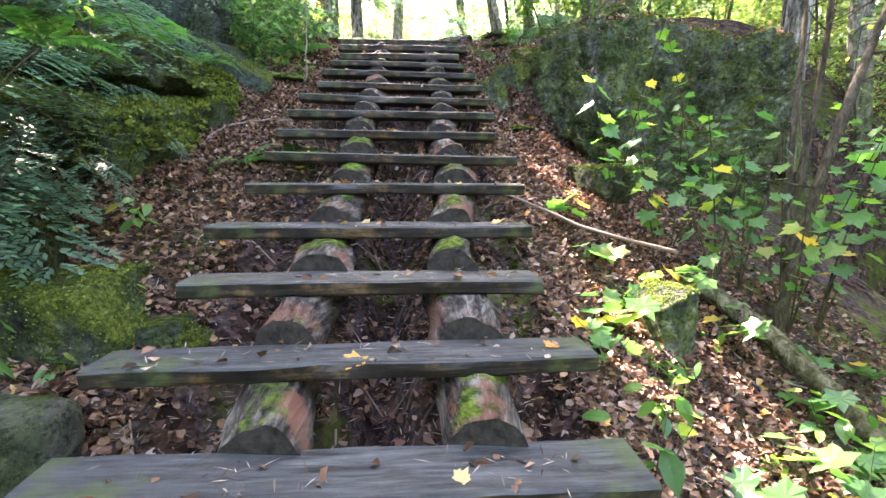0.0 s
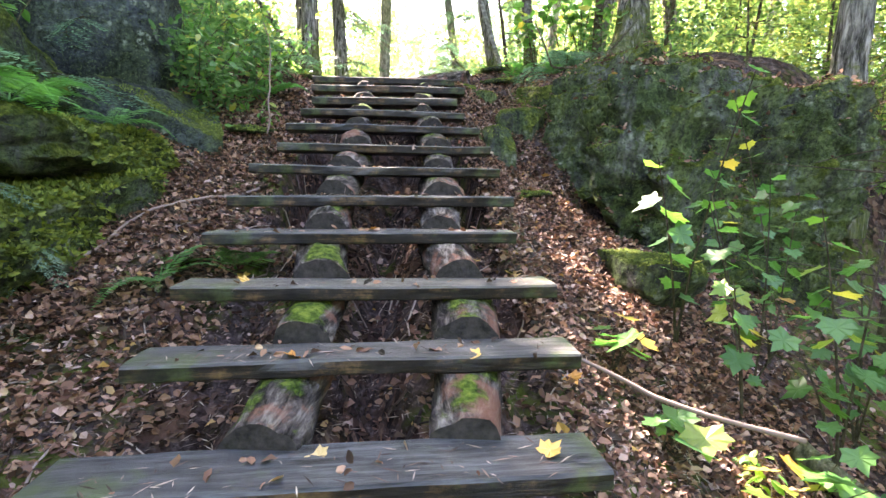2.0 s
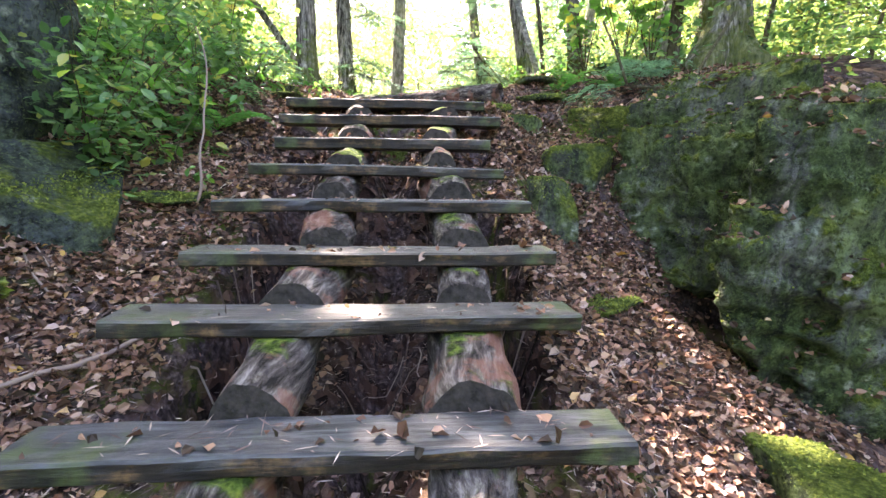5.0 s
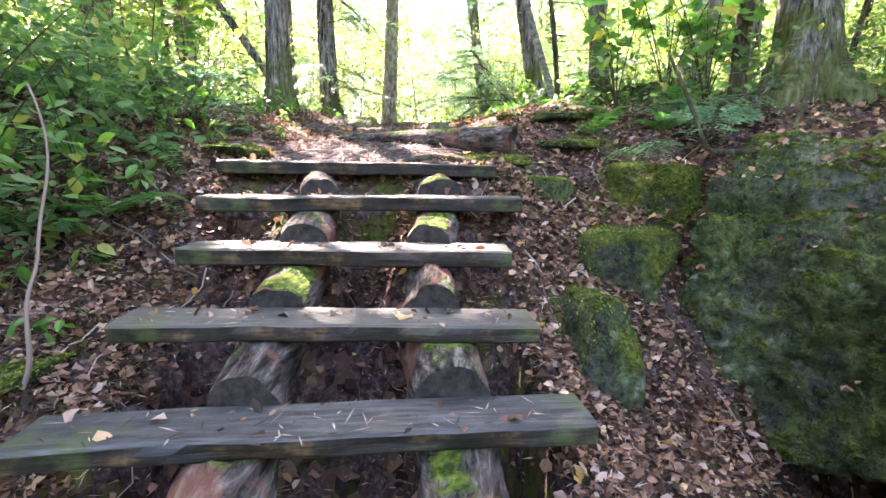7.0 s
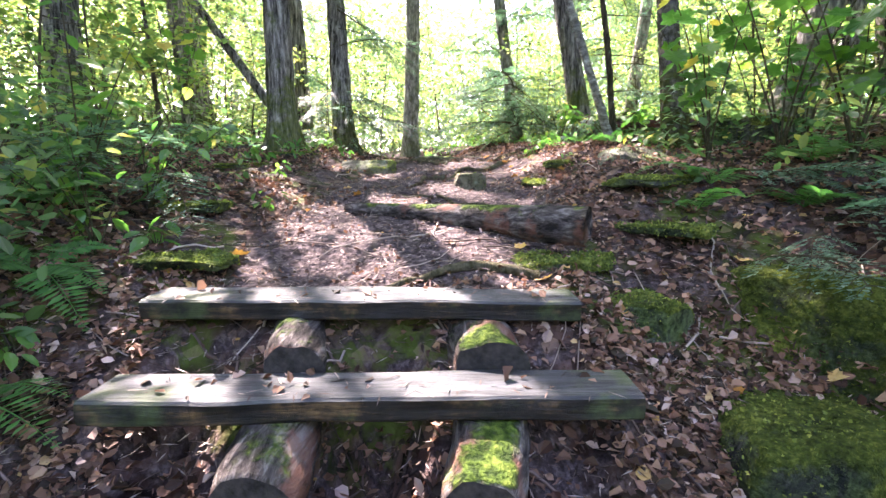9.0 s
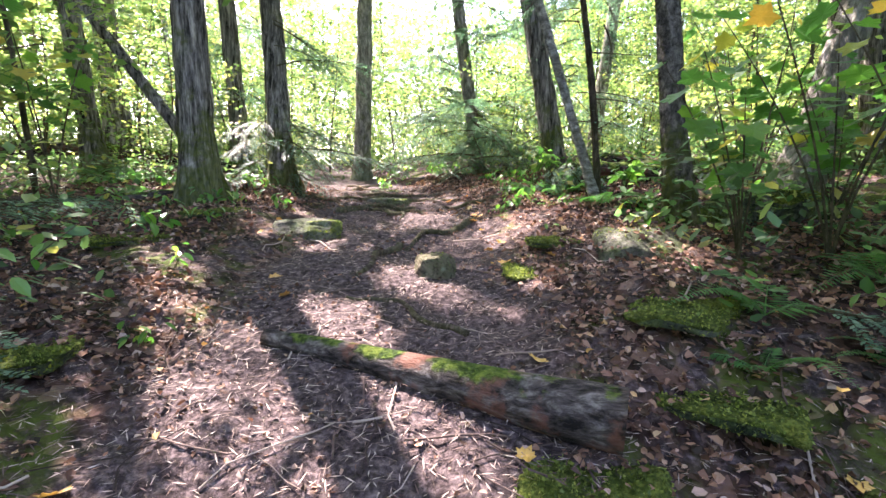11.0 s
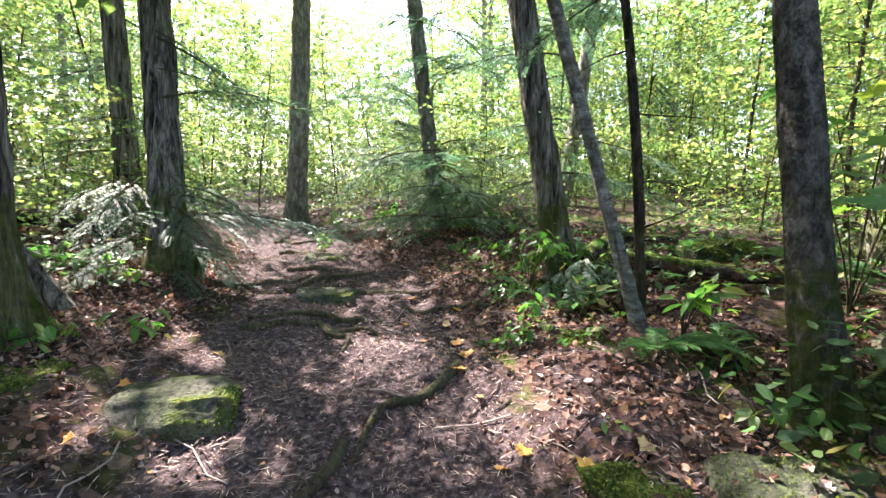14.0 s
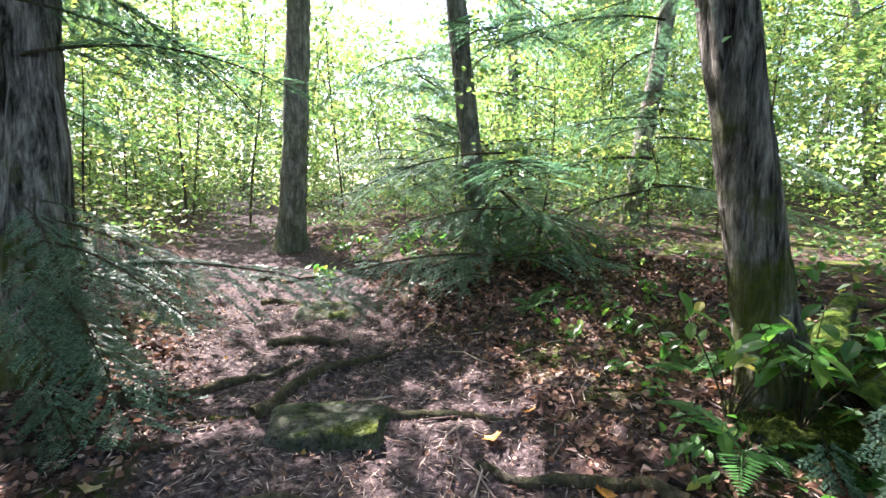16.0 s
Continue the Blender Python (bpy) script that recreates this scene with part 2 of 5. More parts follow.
def ground_mat():
    k = Mat("forest_floor")
    c = k.coord()
    fine = k.noise(30, 6, 0.7, c)
    mid = k.noise(6, 5, 0.65, c, 0.5)
    cell = k.n("ShaderNodeTexVoronoi")
    cell.inputs["Scale"].default_value = 17
    k.link(c, cell.inputs["Vector"])
    sep = k.n("ShaderNodeSeparateColor")
    k.link(cell.outputs["Color"], sep.inputs[0])
    litter = k.ramp(sep.outputs[0], [(0.0, (0.006, 0.003, 0.003)), (0.5, (0.03, 0.015, 0.012)), (0.9, (0.1, 0.055, 0.043)), (1.0, (0.18, 0.11, 0.08))])
    soil = k.ramp(fine, [(0.32, (0.008, 0.005, 0.005)), (0.5, (0.05, 0.036, 0.037)), (0.72, (0.18, 0.135, 0.135))])
    at = k.n("ShaderNodeAttribute", attribute_name="worn")
    worn = k.step(k.math("ADD", at.outputs["Fac"], k.math("MULTIPLY", k.math("SUBTRACT", mid, 0.5), 0.9)), 0.35, 0.7)
    col = k.mix(worn, k.mix(k.step(mid, 0.35, 0.6), soil, litter), soil)
    big = k.step(k.noise(1.1, 5, 0.6, c), 0.48, 0.58)
    mos = k.math("MULTIPLY", k.math("MULTIPLY", big, k.step(mid, 0.42, 0.58)), k.math("SUBTRACT", 1.0, worn))
    col = k.mix(k.math("MULTIPLY", mos, 0.8), col, (0.06, 0.085, 0.015))
    k.set(col, 0.95, 0.1)
    k.bump(k.math("ADD", k.math("MULTIPLY", fine, 0.6), k.math("ADD", mid, k.math("MULTIPLY", cell.outputs["Distance"], 0.5))), 0.9, 0.03)
    return k.m


def twig_mat():
    k = Mat("dry_twig")
    k.set(k.ramp(k.island(), [(0.0, (0.02, 0.013, 0.011)), (0.5, (0.12, 0.08, 0.07)), (1.0, (0.36, 0.29, 0.25))]), 0.85, 0.2)
    return k.m


M["rock"] = rock_mat("mossy_granite", 0.22, 0.92, 1.6, lichen_at=0.47)
M["moss_rock"] = rock_mat("moss_covered_rock", 0.06, 0.9)
M["stone"] = rock_mat("bare_path_stone", 0.52, 0.6, 2.2, 0.6, (0.05, 0.045, 0.035), (1.08, 1.0, 0.88))
M["tan_stone"] = rock_mat("pale_tan_stone", 0.62, 0.25, 2.4, 0.5, (0.16, 0.12, 0.08), (1.2, 1.0, 0.72))
M["slate"] = rock_mat("dark_blue_grey_rock", 0.36, 0.3, 0.75, 0.85, (0.008, 0.01, 0.013), (0.86, 1.0, 1.2), 0.52)
M["bark"] = bark_mat("furrowed_bark", (0.016, 0.014, 0.012), (0.4, 0.365, 0.33), 0.32)
M["bark_grey"] = bark_mat("grey_bark", (0.09, 0.082, 0.074), (0.4, 0.375, 0.34), 0.2, (7, 7, 2.5))
M["bark_scaly"] = bark_mat("scaly_grey_bark", (0.03, 0.027, 0.024), (0.22, 0.2, 0.185), 0.3, (9, 9, 6))
M["birch"] = bark_mat("pale_birch_bark", (0.12, 0.11, 0.1), (0.6, 0.58, 0.53), 0.12, (5, 5, 9))
M["stem"] = bark_mat("thin_stem_bark", (0.04, 0.032, 0.025), (0.16, 0.13, 0.1), 0.1, (12, 12, 3))
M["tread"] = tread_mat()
M["log"] = log_mat("rotting_log", (10, 1.6, 10))
M["lichen_log"] = bark_mat("lichened_brown_bark", (0.03, 0.022, 0.014), (0.34, 0.3, 0.22), 0.14, (9, 9, 5))
M["lying_log"] = log_mat("mossy_fallen_log", (2.5, 6, 10), 0.56)
M["step_log"] = log_mat("half_mossy_log", (2.5, 6, 10), 0.68)
M["cut"] = cut_mat()
M["ground"] = ground_mat()
M["twig"] = twig_mat()


# ---- making meshes ----
def vnoise(p, seed=0):
    """Smooth value noise in -1..1 for an array of places."""
    p = np.asarray(p, float)
    i = np.floor(p).astype(np.int64)
    f = p - i
    w = f * f * (3 - 2 * f)
    total = np.zeros(len(p))
    for dx in (0, 1):
        for dy in (0, 1):
            for dz in (0, 1):
                h = (i[:, 0] + dx) * 374761393 + (i[:, 1] + dy) * 668265263 + (i[:, 2] + dz) * 2147483647 + seed * 974634777
                h = (h ^ (h >> 13)) * 1274126177
                h = (h ^ (h >> 16)) & 0xFFFFFF
                k = (w[:, 0] if dx else 1 - w[:, 0]) * (w[:, 1] if dy else 1 - w[:, 1]) * (w[:, 2] if dz else 1 - w[:, 2])
                total += k * (h / 0x7FFFFF - 1.0)
    return total


def fbm(p, seed=0, octaves=4, gain=0.5):
    p = np.asarray(p, float)
    total, amp = np.zeros(len(p)), 1.0
    for o in range(octaves):
        total += amp * vnoise(p, seed + o * 17)
        p, amp = p * 2.03 + 11.3, amp * gain
    return total


def mesh_of(name, verts, faces, mats, smooth=True, slots=None):
    """A mesh from arrays; faces is one array of equal polygons."""
    verts, faces = np.asarray(verts, np.float32), np.asarray(faces, np.int32)
    me = bpy.data.meshes.new(name)
    n, k = faces.shape
    me.vertices.add(len(verts))
    me.vertices.foreach_set("co", verts.ravel())
    me.loops.add(n * k)
    me.loops.foreach_set("vertex_index", faces.ravel())
    me.polygons.add(n)
    me.polygons.foreach_set("loop_start", np.arange(0, n * k, k, dtype=np.int32))
    me.polygons.foreach_set("use_smooth", np.full(n, smooth))
    for m in mats if isinstance(mats, (list, tuple)) else [mats]:
        me.materials.append(m)
    if slots is not None:
        me.polygons.foreach_set("material_index", np.asarray(slots, np.int32))
    me.update(calc_edges=True)
    me.validate()
    return me


def part(name, me, parent=None, label=""):
    ob = new(name, me)
    if parent is not None:
        ob.parent = parent
    return tagged(ob, label)


def thing(name, m, label, category, group="", kind=""):
    ob = new(name)
    ob.matrix_world = m
    ob.empty_display_size = 0.1
    return tagged(ob, label, category, group, kind)


def join(chunks):
    """Arrays of (verts, faces) as one."""
    vs, fs, at = [], [], 0
    for v, f in chunks:
        vs.append(v)
        fs.append(np.asarray(f) + at)
        at += len(v)
    return np.concatenate(vs), np.concatenate(fs)


def tube(points, radii, sides=8, wobble=0.0, seed=0, ridge=0.0, ridges=9):
    """Quads of a tapering tube along points."""
    P = np.asarray(points, float)
    R = np.broadcast_to(np.asarray(radii, float), (len(P),))
    T = np.gradient(P, axis=0)
    T /= np.linalg.norm(T, axis=1)[:, None] + 1e-9
    ref = np.array([1.0, 0, 0]) if abs(T[:, 0]).mean() < 0.8 else np.array([0, 1.0, 0])
    U = np.cross(T, ref)
    U /= np.linalg.norm(U, axis=1)[:, None] + 1e-9
    W = np.cross(T, U)
    a = np.linspace(0, 2 * np.pi, sides, endpoint=False)
    rr = R[:, None] * np.ones(sides)
    if wobble or ridge:
        pos = P[:, None] + R[:, None, None] * (np.cos(a)[:, None] * U[:, None] + np.sin(a)[:, None] * W[:, None])
        flat = pos.reshape(-1, 3)
        if wobble:
            rr = rr * (1 + wobble * fbm(flat * 3, seed, 3).reshape(rr.shape))
        if ridge:
            along = np.linspace(0, 1, len(P))[:, None] * np.linalg.norm(P[-1] - P[0])
            q = np.stack([np.cos(a)[None] * ridges / 2.2 + 0 * along, np.sin(a)[None] * ridges / 2.2 + 0 * along, along * 1.6 + 0 * a[None]], -1)
            rr = rr + ridge * (1 - 2 * np.abs(fbm(q.reshape(-1, 3), seed + 5, 2).reshape(rr.shape)))
    V = P[:, None] + rr[..., None] * (np.cos(a)[:, None] * U[:, None] + np.sin(a)[:, None] * W[:, None])
    n = len(P)
    i, j = np.meshgrid(np.arange(n - 1), np.arange(sides), indexing="ij")
    F = np.stack([i * sides + j, i * sides + (j + 1) % sides, (i + 1) * sides + (j + 1) % sides, (i + 1) * sides + j], -1).reshape(-1, 4)
    return V.reshape(-1, 3), F


def unit(v):
    return v / (np.linalg.norm(v, axis=-1, keepdims=True) + 1e-9)


def blades(P, length, width, rng, direction=None, up=0.6, fold=0.12):
    """One folded four-cornered leaf at each place."""
    n = len(P)
    length = np.broadcast_to(np.asarray(length, float), (n,))[:, None]
    width = np.broadcast_to(np.asarray(width, float), (n,))[:, None]
    d = rng.normal(size=(n, 3)) if direction is None else np.asarray(direction, float)
    if direction is None:
        d[:, 2] = d[:, 2] * 0.5 - 0.2
    d = unit(d)
    nn = unit(rng.normal(size=(n, 3)) * (1 - up) + np.array([0, 0, up]))
    side = unit(np.cross(d, nn))
    nn = np.cross(side, d)
    mid = P + d * length * 0.45
    V = np.stack([P, mid + side * width * 0.5 + nn * fold * width, P + d * length, mid - side * width * 0.5 + nn * fold * width], 1)
    return V.reshape(-1, 3), np.arange(n * 4).reshape(n, 4)


def litter_leaves(P, length, width, rng, direction, up=0.7, fold=0.2):
    """A curled oval leaf of two halves at each place."""
    n = len(P)
    length, width = np.asarray(length)[:, None], np.asarray(width)[:, None]
    d = unit(np.asarray(direction, float))
    nn = unit(rng.normal(size=(n, 3)) * (1 - up) + np.array([0, 0, up]))
    side = unit(np.cross(d, nn))
    nn = np.cross(side, d)

    def corner(along, out):
        j = rng.uniform(0.75, 1.25, (n, 1))
        return P + d * length * along * rng.uniform(0.9, 1.1, (n, 1)) + side * width * out * j + nn * fold * width * (abs(out) * 1.6 - 0.5 * (along - 0.5) ** 2) * rng.uniform(-0.4, 1.4, (n, 1))

    V = np.stack([P, corner(0.25, 0.42), corner(0.68, 0.4), corner(1.0, 0.0), corner(0.68, -0.4), corner(0.25, -0.42)], 1)
    b = np.arange(n)[:, None] * 6
    return V.reshape(-1, 3), np.concatenate([b + np.array([[0, 1, 2, 3]]), b + np.array([[0, 3, 4, 5]])])


MAPLE = [(0.0, 0.0), (0.16, -0.07), (0.42, -0.09), (0.41, 0.1), (0.6, 0.36), (0.43, 0.41), (0.36, 0.6), (0.2, 0.57), (0.0, 0.95)]


def lobed_leaf(name, mat, curl=0.12):
    """A flat lobed leaf one metre wide, cupped a little, stalk end at the origin."""
    pts = MAPLE + [(-x, y) for x, y in MAPLE[-2:0:-1]]
    rim = [(x, y, curl * (abs(x) * 1.2 + 0.4 * y * y) - 0.25 * curl * (i % 2)) for i, (x, y) in enumerate(pts)]
    verts = [(0, 0.3, 0)] + rim
    faces = [(0, i + 1, (i + 1) % len(rim) + 1) for i in range(len(rim))]
    return mesh_of(name, verts, faces, mat, False)


# ---- the lie of the land ----
def lerp_table(v, table):
    return np.interp(v, [a for a, _ in table], [b for _, b in table])


def stair_x(y):
    """Middle line of the stairs and of the path."""
    return np.interp(y, [-60, 0, 6.6, 9.5, 12, 15, 18, 30], [0.62, 0.55, -0.1, -0.1, -0.35, -1.3, -2.6, -6])


CENTRE = [(-400, -3.0), (-40, -2.2), (-8, -1.7), (-3, -1.5), (-1.5, -1.3), (1.0, -0.28), (5.9, 2.05), (6.35, 2.42), (6.7, 2.6), (7.1, 2.68),
          (8, 2.87), (8.9, 2.99), (9.4, 3.06), (10, 3.17), (10.9, 3.26), (11.8, 3.33), (12.8, 3.4), (15.3, 3.47), (16.4, 3.56), (22, 3.85), (40, 4.6), (400, 6.0)]


def smooth01(a, b, v):
    w = np.clip((v - a) / (b - a), 0, 1)
    return w * w * (3 - 2 * w)


def terrain(x, y):
    x, y = np.asarray(x, float), np.asarray(y, float)
    u = x - stair_x(y)
    base = lerp_table(y, CENTRE)
    climb = 1 - smooth01(6.2, 8.0, y)
    low = smooth01(-6, 0, y)
    # right of the stairs: a leaf-filled gully, then the slope behind the boulders
    fall = 1 - smooth01(5.6, 7.2, y)
    right = climb * (-0.38 * smooth01(0.75, 1.3, u) - fall * low * 0.36 * np.clip(u - 1.3, 0, 6) + (1 - fall) * 0.7 * smooth01(1.7, 3.0, u))
    flat = 1 - climb
    right = right + flat * (0.24 * smooth01(0.5, 1.5, u) + 0.3 * smooth01(1.6, 5, u) + 0.5 * smooth01(5, 14, u))
    right = right - 2.4 * smooth01(4.4, 9, u) * (1 - smooth01(8, 13, y)) * low
    # left: the bank and the ledges
    left = climb * (0.1 * smooth01(0.8, 1.2, -u) + low * (0.12 + 0.28 * smooth01(3.4, 4.8, y)) * smooth01(1.15, 2.1, -u) + low * (1.25 - 0.75 * smooth01(4.6, 6, y)) * smooth01(2.1, 4.2, -u))
    left = left + flat * (0.2 * smooth01(0.7, 1.7, -u) + 0.15 * smooth01(1.7, 5, -u) + 0.3 * smooth01(5, 14, -u))
    bumps = 0.03 * np.sin(x * 2.3 + 1.7 * np.sin(y * 1.1)) * np.sin(y * 2.7 + np.sin(x * 1.9)) + 0.012 * np.sin(x * 9 + y * 3) * np.sin(y * 8 - x * 4)
    wide = np.hypot(x, y - 8)
    bumps = bumps + 0.5 * smooth01(8, 30, wide) * np.sin(x * 0.23 + 0.6) * np.sin(y * 0.19)
    pit = -0.7 * np.exp(-((x - 2.35) ** 2 + (y - 5.62) ** 2) / 0.12)
    # ground sunk between and beside the stair's logs to darken the gaps
    hollow = -(0.34 * np.exp(-((u - 0.05) / 0.13) ** 2) + 0.14 * np.exp(-((u + 0.6) / 0.12) ** 2) + 0.14 * np.exp(-((u - 0.68) / 0.1) ** 2)) * smooth01(-1, 0, y) * (1 - smooth01(6.42, 6.62, y))
    # sunk deeper under the upper planks, for still darker gaps
    cave = -0.5 * (1 - smooth01(0.62, 0.78, np.abs(u - 0.03))) * smooth01(4.0, 4.4, y) * (1 - smooth01(5.55, 5.85, y))
    return base + right + left + bumps + pit + hollow + cave


# ---- ground: one sheet to the horizon ----
def axis(stops):
    out = [np.arange(a, b, s) for a, b, s in stops]
    return np.unique(np.round(np.concatenate(out + [[stops[-1][1]]]), 4))


gx = axis([(-400, -60, 40), (-60, -14, 4), (-14, -5, 0.5), (-5, 5, 0.055), (5, 14, 0.5), (14, 60, 4), (60, 400, 40)])
gy = axis([(-400, -60, 40), (-60, -10, 5), (-10, -1.5, 0.5), (-1.5, 14, 0.055), (14, 20, 0.15), (20, 60, 2), (60, 400, 40)])
GX, GY = np.meshgrid(gx, gy, indexing="ij")
flat_xyz = np.stack([GX.ravel(), GY.ravel(), np.zeros(GX.size)], 1)


def ground_z(x, y):
    """The surface itself, with its small lumps."""
    q = np.stack([np.ravel(x), np.ravel(y), np.zeros(np.size(x))], 1)
    return terrain(q[:, 0], q[:, 1]) + np.exp(-np.abs(q[:, 0]) / 12) * (0.025 * fbm(q * 3.1, 3, 3) + 0.014 * fbm(q * 9, 4, 2))


flat_xyz[:, 2] = ground_z(GX.ravel(), GY.ravel())
ni, nj = GX.shape
gi, gj = np.meshgrid(np.arange(ni - 1), np.arange(nj - 1), indexing="ij")
gf = np.stack([gi * nj + gj, (gi + 1) * nj + gj, (gi + 1) * nj + gj + 1, gi * nj + gj + 1], -1).reshape(-1, 4)
ground_mesh = mesh_of("ground", flat_xyz, gf, M["ground"])
worn = (1 - smooth01(0.5, 1.25, np.abs(GX.ravel() - stair_x(GY.ravel())))) * smooth01(6.4, 7.2, GY.ravel())
attr = ground_mesh.attributes.new("worn", "FLOAT", "POINT")
attr.data.foreach_set("value", worn.astype(np.float32))
ground = tagged(new("ground", ground_mesh), "brown leaf-littered forest floor with a worn dirt path", "ground", kind="structure")


def on_ground(x, y, lift=0.0):
    return Vector((x, y, float(ground_z(x, y)[0]) + lift))


# ---- stairs: two notched logs and rough planks ----
# left end x, y; right end x, y; top height of each plank
TREADS = [(-0.30, 0.02, 1.36, 0.22, -0.38), (-0.32, 0.42, 1.34, 0.6, -0.19), (-0.36, 0.80, 1.30, 0.99, 0.0), (-0.44, 1.19, 1.25, 1.41, 0.19), (-0.33, 1.55, 1.11, 1.76, 0.385),
          (-0.47, 2.01, 1.125, 2.21, 0.557), (-0.46, 2.44, 1.135, 2.615, 0.76), (-0.49, 2.79, 1.13, 3.0, 0.942), (-0.58, 3.22, 1.01, 3.45, 1.137), (-0.6, 3.54, 1.03, 3.75, 1.32),
          (-0.68, 4.02, 1.0, 4.29, 1.512), (-0.63, 4.405, 0.96, 4.625, 1.692), (-0.70, 4.8, 0.9, 5.04, 1.898), (-0.71, 5.225, 0.776, 5.37, 2.082), (-0.74, 5.68, 0.71, 5.757, 2.275),
          (-0.845, 6.04, 0.8, 6.2, 2.478), (-0.953, 6.465, 0.69, 6.584, 2.66)]
stairs = thing("log_staircase", pose(0.3, 0, 0), "weathered outdoor stair of rough grey planks on two notched mossy logs", "stairs")


def plank(length, depth, thick, seed):
    """A worn board: front top edge on y = 0, z = 0, centred on x."""
    rng = np.random.default_rng(seed)
    nx = 48
    xs = np.linspace(-length / 2, length / 2, nx)
    b = 0.008
    prof = [(0, -b), (b, 0), (depth * 0.33, 0.0), (depth * 0.66, 0.0), (depth - b, 0), (depth, -b), (depth, -thick + b), (depth - b, -thick), (depth * 0.5, -thick), (b, -thick), (0, -thick + b), (0, -thick * 0.5)]
    k = len(prof)
    V = np.array([[(x, y, z) for y, z in prof] for x in xs]).reshape(-1, 3)
    off = seed * 7.3
    V[:, 1] += 0.006 * fbm(np.c_[V[:, 0] * 5 + off, V[:, 1] * 3, V[:, 2] * 20], seed, 3) * np.where(V[:, 1] < depth / 2, 1.3, 1)
    V[:, 2] += 0.004 * fbm(np.c_[V[:, 0] * 3 + off, V[:, 1] * 14, V[:, 2] * 0], seed + 3, 3) - 0.006 * (V[:, 0] / length * 2) ** 2 * rng.uniform(-1, 1)
    end = np.abs(V[:, 0]) > length / 2 - 1e-4
    V[end, 0] *= 1 - 0.004 * rng.uniform(0, 1, end.sum())
    F = [(i * k + j, i * k + (j + 1) % k, (i + 1) * k + (j + 1) % k, (i + 1) * k + j) for i in range(nx - 1) for j in range(k)]
    for base, flip in ((0, True), ((nx - 1) * k, False)):
        for a in range(1, k // 2):
            q = (base + a, base + k - a, base + k - a - 1, base + a + 1) if a < k // 2 - 1 else None
            if q:
                F.append(q if not flip else q[::-1])
    return V, F


def stringer(p0, p1, r, under, front, seed):
    """A log piece from a vertical cut at p0 to the seat under the next plank."""
    n, s = 16, 26
    ys = np.linspace(0, 1, n)
    a = np.linspace(0, 2 * np.pi, s, endpoint=False)
    V = []
    for w in ys:
        c = np.array(p0) * (1 - w) + np.array(p1) * w
        ring = np.stack([c[0] + r * np.cos(a), np.full(s, c[1]), c[2] - r + r * np.sin(a)], 1)
        ring += (0.016 * fbm(ring * np.array([14, 3, 14]), seed, 3) + 0.012 * fbm(ring * 5, seed + 9, 2))[:, None] * np.stack([np.cos(a), 0 * a, np.sin(a)], 1)
        if c[1] > front - 0.01:
            ring[:, 2] = np.minimum(ring[:, 2], under - 0.003)
        V.append(ring)
    cap = V[0] * 0.55 + V[0].mean(0) * 0.45
    cap[:, 1] = V[0][:, 1].mean()
    V = np.concatenate([cap] + V)
    F = [(i * s + j, i * s + (j + 1) % s, (i + 1) * s + (j + 1) % s, (i + 1) * s + j) for i in range(n) for j in range(s)]
    slots = [1] * s + [0] * (n - 1) * s
    F += [(j, j + 1, s - 2 - j, s - 1 - j) for j in range(s // 2 - 1)]
    slots += [1] * (s // 2 - 1)
    return V, F, slots


PLANK = 0.2
for n_tread, (xl, yl, xr, yr, zt) in enumerate(TREADS):
    wide = math.hypot(xr - xl, yr - yl)
    ang = math.degrees(math.atan2(yr - yl, xr - xl))
    thick = 0.075 if n_tread >= 14 else 0.062
    V, F = plank(wide, PLANK + 0.015 * (n_tread % 3), thick, n_tread + 1)
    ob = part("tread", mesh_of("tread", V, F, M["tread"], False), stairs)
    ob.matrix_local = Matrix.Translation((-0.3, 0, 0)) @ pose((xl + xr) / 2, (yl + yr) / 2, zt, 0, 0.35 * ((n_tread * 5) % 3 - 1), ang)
    if n_tread == 0:
        continue
    lo = TREADS[n_tread - 1]
    for share, seed in ((0.33, 1), (0.735, 2)):
        ax, ay = lo[0] + (lo[2] - lo[0]) * share, lo[1] + (lo[3] - lo[1]) * share + PLANK + 0.012
        bx, by = xl + (xr - xl) * share, yl + (yr - yl) * share
        full = by + PLANK - 0.01
        slope = (zt - thick + 0.012 - (lo[4] + 0.085)) / (by - ay)
        r = (0.132 if n_tread < 14 else 0.115) + 0.014 * math.sin(n_tread * 2.1 + seed * 3)
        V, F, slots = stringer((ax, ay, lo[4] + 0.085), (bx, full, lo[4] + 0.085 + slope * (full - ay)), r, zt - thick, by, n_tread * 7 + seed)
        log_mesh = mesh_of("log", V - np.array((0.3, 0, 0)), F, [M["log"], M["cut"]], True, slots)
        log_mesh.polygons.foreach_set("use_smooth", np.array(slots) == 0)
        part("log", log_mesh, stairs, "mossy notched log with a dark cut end")


